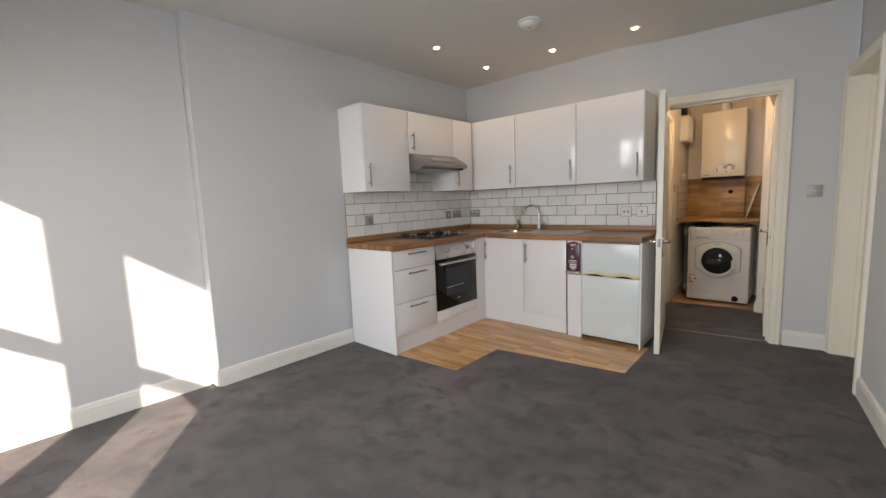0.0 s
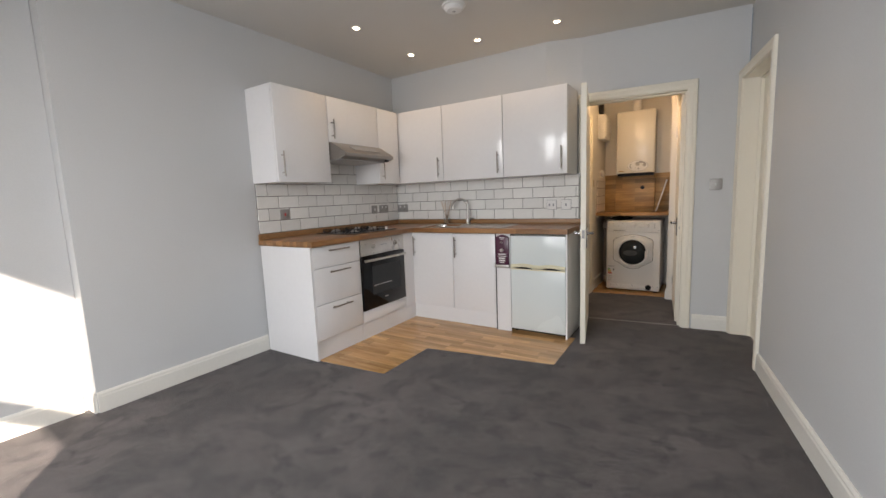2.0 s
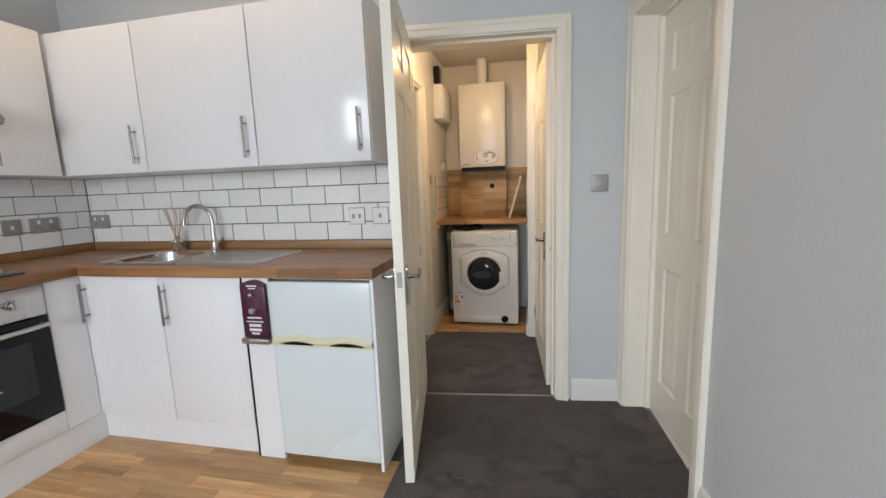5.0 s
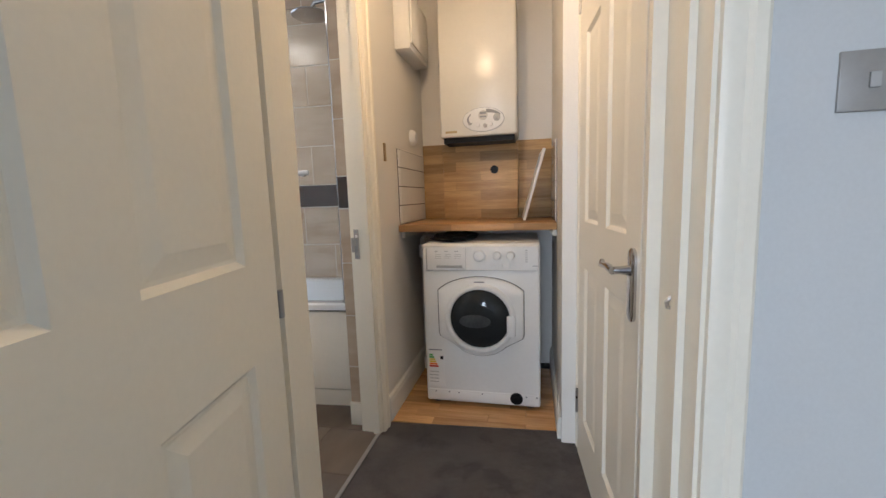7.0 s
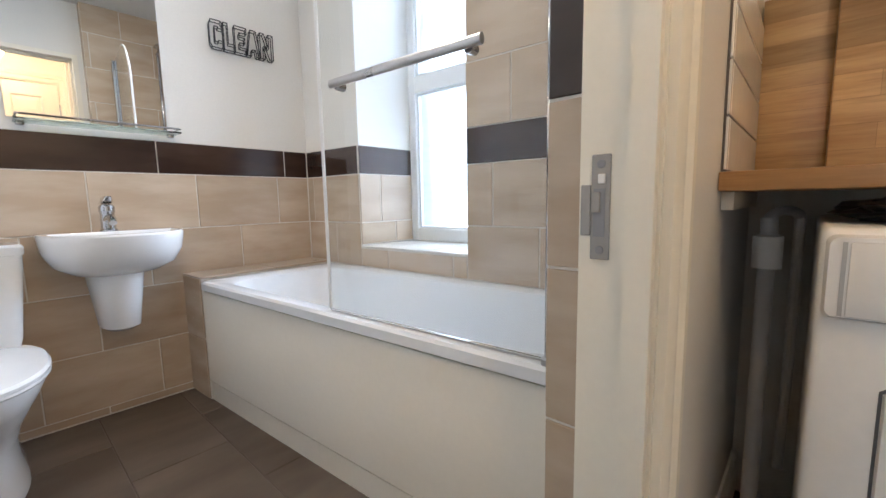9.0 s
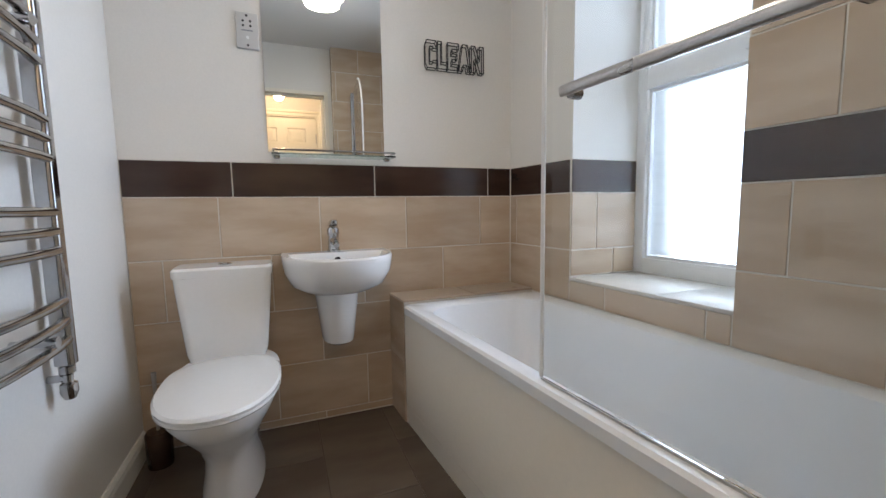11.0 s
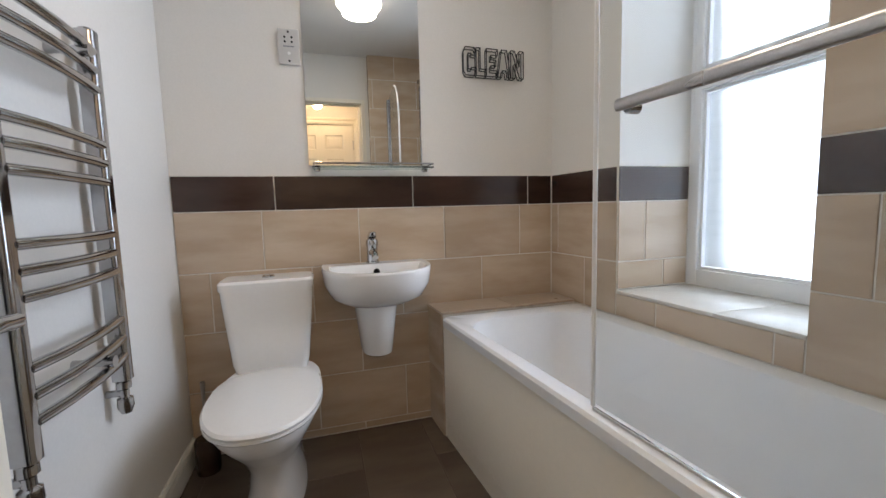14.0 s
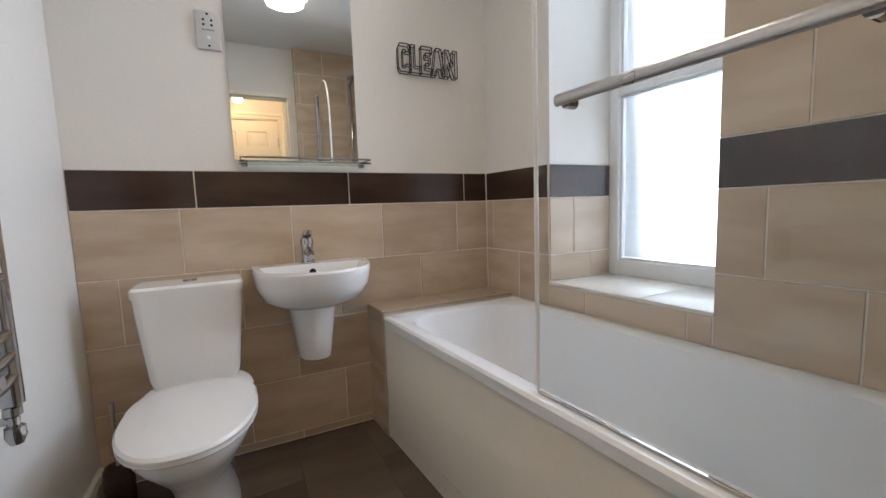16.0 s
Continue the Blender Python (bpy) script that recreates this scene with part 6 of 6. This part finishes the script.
high = [(1.18 + 0.25 * i, min(HCEIL - 0.002, 1.18 + 0.25 * (i + 1)), .40, .03 if i % 2 else .23, BEIGE) for i in range(5)]
bw_, bn_, be_ = OB["wall_bath_west"], OB["wall_bath_north"], OB["wall_bath_end"]
part("grout", box(BX + 0.0005, BX + 0.0055, 4.906, BYN - 0.001, 0.0, 1.181), GROUT_LIGHT, bw_, smooth=False)
tiles(bw_, "tile", 90, (BX, 0, 0), 4.906, BYN - 0.009, low + band, 0.005)
part("grout", skewed(box(BX + 0.006, RX0 - 0.0005, BYN - 0.0055, BYN - 0.0005, 0.55, 1.181)), GROUT_LIGHT, bn_, smooth=False)
part("grout", skewed(box(RX0, RX1, BYN - 0.0055, BYN - 0.0005, 0.55, RZ0 - 0.013)), GROUT_LIGHT, bn_, smooth=False)
part("grout", skewed(box(RX1 + 0.0005, BEND - 0.0005, BYN - 0.0055, BYN - 0.0005, 0.55, HCEIL - 0.001)), GROUT_LIGHT, bn_, smooth=False)
nlow = [(0.557, 0.785, .40, -2.45, BEIGE), (0.785, 1.035, .40, -2.65, BEIGE)]
tiles(bn_, "tile", 0, (0, 0, 0), BX + 0.009, RX0, nlow + [(1.035, 1.18, 0.595, -2.85, BROWN)], 0.005, m=NORTH)
tiles(bn_, "tile", 0, (0, 0, 0), RX0, RX1, [(0.557, RZ0 - 0.012, .40, -2.45, BEIGE)], 0.005, m=NORTH)
tiles(bn_, "tile", 0, (0, 0, 0), RX1, BEND - 0.009, nlow + [(1.035, 1.18, 0.595, -1.58, BROWN)] + [(z0, z1, p, f - 2.4, mt) for z0, z1, p, f, mt in high], 0.005, m=NORTH)
part("grout", box(BEND - 0.0055, BEND - 0.0005, 5.95, BYN + 0.108, 0.55, HCEIL - 0.001), GROUT_LIGHT, be_, smooth=False)
tiles(be_, "tile", -90, (BEND, 0, 0), -(BYN + 0.105), -5.938, nlow + [(1.035, 1.18, 0.595, -6.1, BROWN)] + [(z0, z1, p, f - 6.8, mt) for z0, z1, p, f, mt in high], 0.005)
part("grout", box(BEND - 0.006, -0.7435, 5.9395, 5.9445, 0.0, HCEIL - 0.001), GROUT_LIGHT, be_, smooth=False)
tiles(be_, "tile", 0, (0, 5.945, 0), BEND - 0.008, -0.7435, [(z0, z1, 0.6, -1.0, mt) for z0, z1, p, f, mt in low + band + high], 0.005)
# reveal and sill
part("grout", skewed(box(RX0 + 0.0005, RX0 + 0.0055, BYN - 0.006, FY - 0.031, RZ0 + 0.002, 1.181)), GROUT_LIGHT, bn_, smooth=False)
tiles(bn_, "tile", 90, (RX0, SKEW * (RX0 - SKEW_X), 0), BYN - 0.008, FY - 0.032, [(RZ0 + 0.004, 0.785, .4, 6.45, BEIGE), (0.785, 1.035, .4, 6.35, BEIGE), (1.035, 1.18, .6, 6.5, BROWN)], 0.005)
sl_ = thing("window_sill", "pale tiled window sill", "window sill", (-1.88, 6.75, RZ0), kind="structure")
for x0, x1 in ((RX0 + 0.0055, -1.83), (-1.827, RX1 - 0.001)):
    part("tile", skewed(box(x0, x1, BYN - 0.010, FY - 0.03, RZ0 - 0.0115, RZ0 + 0.001, 0.002)), SILL_TILE, sl_)
# tiled ledge at the end of the bath
lg = thing("bath_ledge", "beige tiled ledge at the end of the bath", "ledge", (-2.63, 6.27, 0), kind="structure")
part("block", skewed(box(BX + 0.009, -2.516, 5.945, BYN - 0.009, 0.0, 0.562)), GROUT_LIGHT, lg, smooth=False)
for z0, z1 in ((0.005, 0.283), (0.287, 0.562)):
    part("tile", skewed(box(BX + 0.0105, -2.515, 5.936, 5.944, z0, z1, 0.0015, 1)), BEIGE, lg)
for y0_, y1_ in ((5.937, 6.285), (6.289, BYN - 0.011)):
    part("tile", skewed(box(BX + 0.0105, -2.5105, y0_, y1_, 0.5625, 0.572, 0.0015, 1)), LEDGE_TILE, lg)
# bathroom floor tiles
bf = setting("floor_bathroom", box(BX + 0.001, -0.651, 4.905, 6.61, -0.02, -0.0022), GROUT_FLOOR, "dark slate-brown tiled bathroom floor", "floor")
ty = 4.98
row = 0
while ty < 6.12:
    y0_, y1_ = max(4.906, ty), min(6.16, ty + 0.2975)
    tx = BX + 0.012 - (0.3 if row % 2 else 0.0)
    while tx < -0.66:
        x0, x1 = max(BX + 0.010, tx), min(-0.662, tx + 0.5975)
        if x1 - x0 > 0.02:
            key = ("floor_tile", round(x1 - x0, 3), round(y1_ - y0_, 3))
            if key not in TILE_MESH:
                bm = box(-(x1 - x0 - 0.003) / 2, (x1 - x0 - 0.003) / 2, -(y1_ - y0_ - 0.003) / 2, (y1_ - y0_ - 0.003) / 2, -0.009, 0.0, 0.0012, 1)
                TILE_MESH[key] = mesh_of("floor_tile", bm, FLOOR_TILE)
            piece("floor_tile", TILE_MESH[key], bf, pose((x0 + x1) / 2, (y0_ + y1_) / 2, 0.0))
        tx += 0.60
    ty += 0.30
    row += 1

# oak laminate strips in the kitchen and in the alcove
lamf = setting("floor_laminate", box(-2.05, -0.412, 2.97, 4.33, -0.0205, -0.012), GROUT_DARK, "honey oak strip laminate floor by the kitchen units", "floor")
alcf = setting("floor_alcove", box(-0.649, 0.154, 5.98, 6.81, -0.0205, -0.012), GROUT_DARK, "honey oak laminate floor under the washing machine", "floor")
rng = random.Random(5)


def planks(parent, x0, x1, y0, y1, width):
    y = y0
    while y < y1 - 0.01:
        w = min(width, y1 - y)
        x = x0 - rng.choice((0.05, 0.15, 0.25, 0.35))
        while x < x1:
            ln = rng.choice((0.28, 0.36, 0.44))
            a, b = max(x0, x), min(x1, x + ln)
            x += ln
            if b - a < 0.02:
                continue
            key = ("plank", round(b - a, 2), round(w, 3))
            a_, b_ = (a + b) / 2 - round(b - a, 2) / 2, (a + b) / 2 + round(b - a, 2) / 2
            if key not in TILE_MESH:
                TILE_MESH[key] = mesh_of("plank", box(-(b_ - a_ - 0.0006) / 2, (b_ - a_ - 0.0006) / 2, -(w - 0.0006) / 2, (w - 0.0006) / 2, -0.010, 0.0, 0.0005, 1), LAMINATE)
            piece("plank", TILE_MESH[key], parent, pose((a + b) / 2, y + w / 2, -0.001))
        y += width


planks(lamf, -2.02, -0.412, 2.972, 4.30, 0.0646)
planks(alcf, -0.649, 0.153, 5.985, 6.70, 0.065)
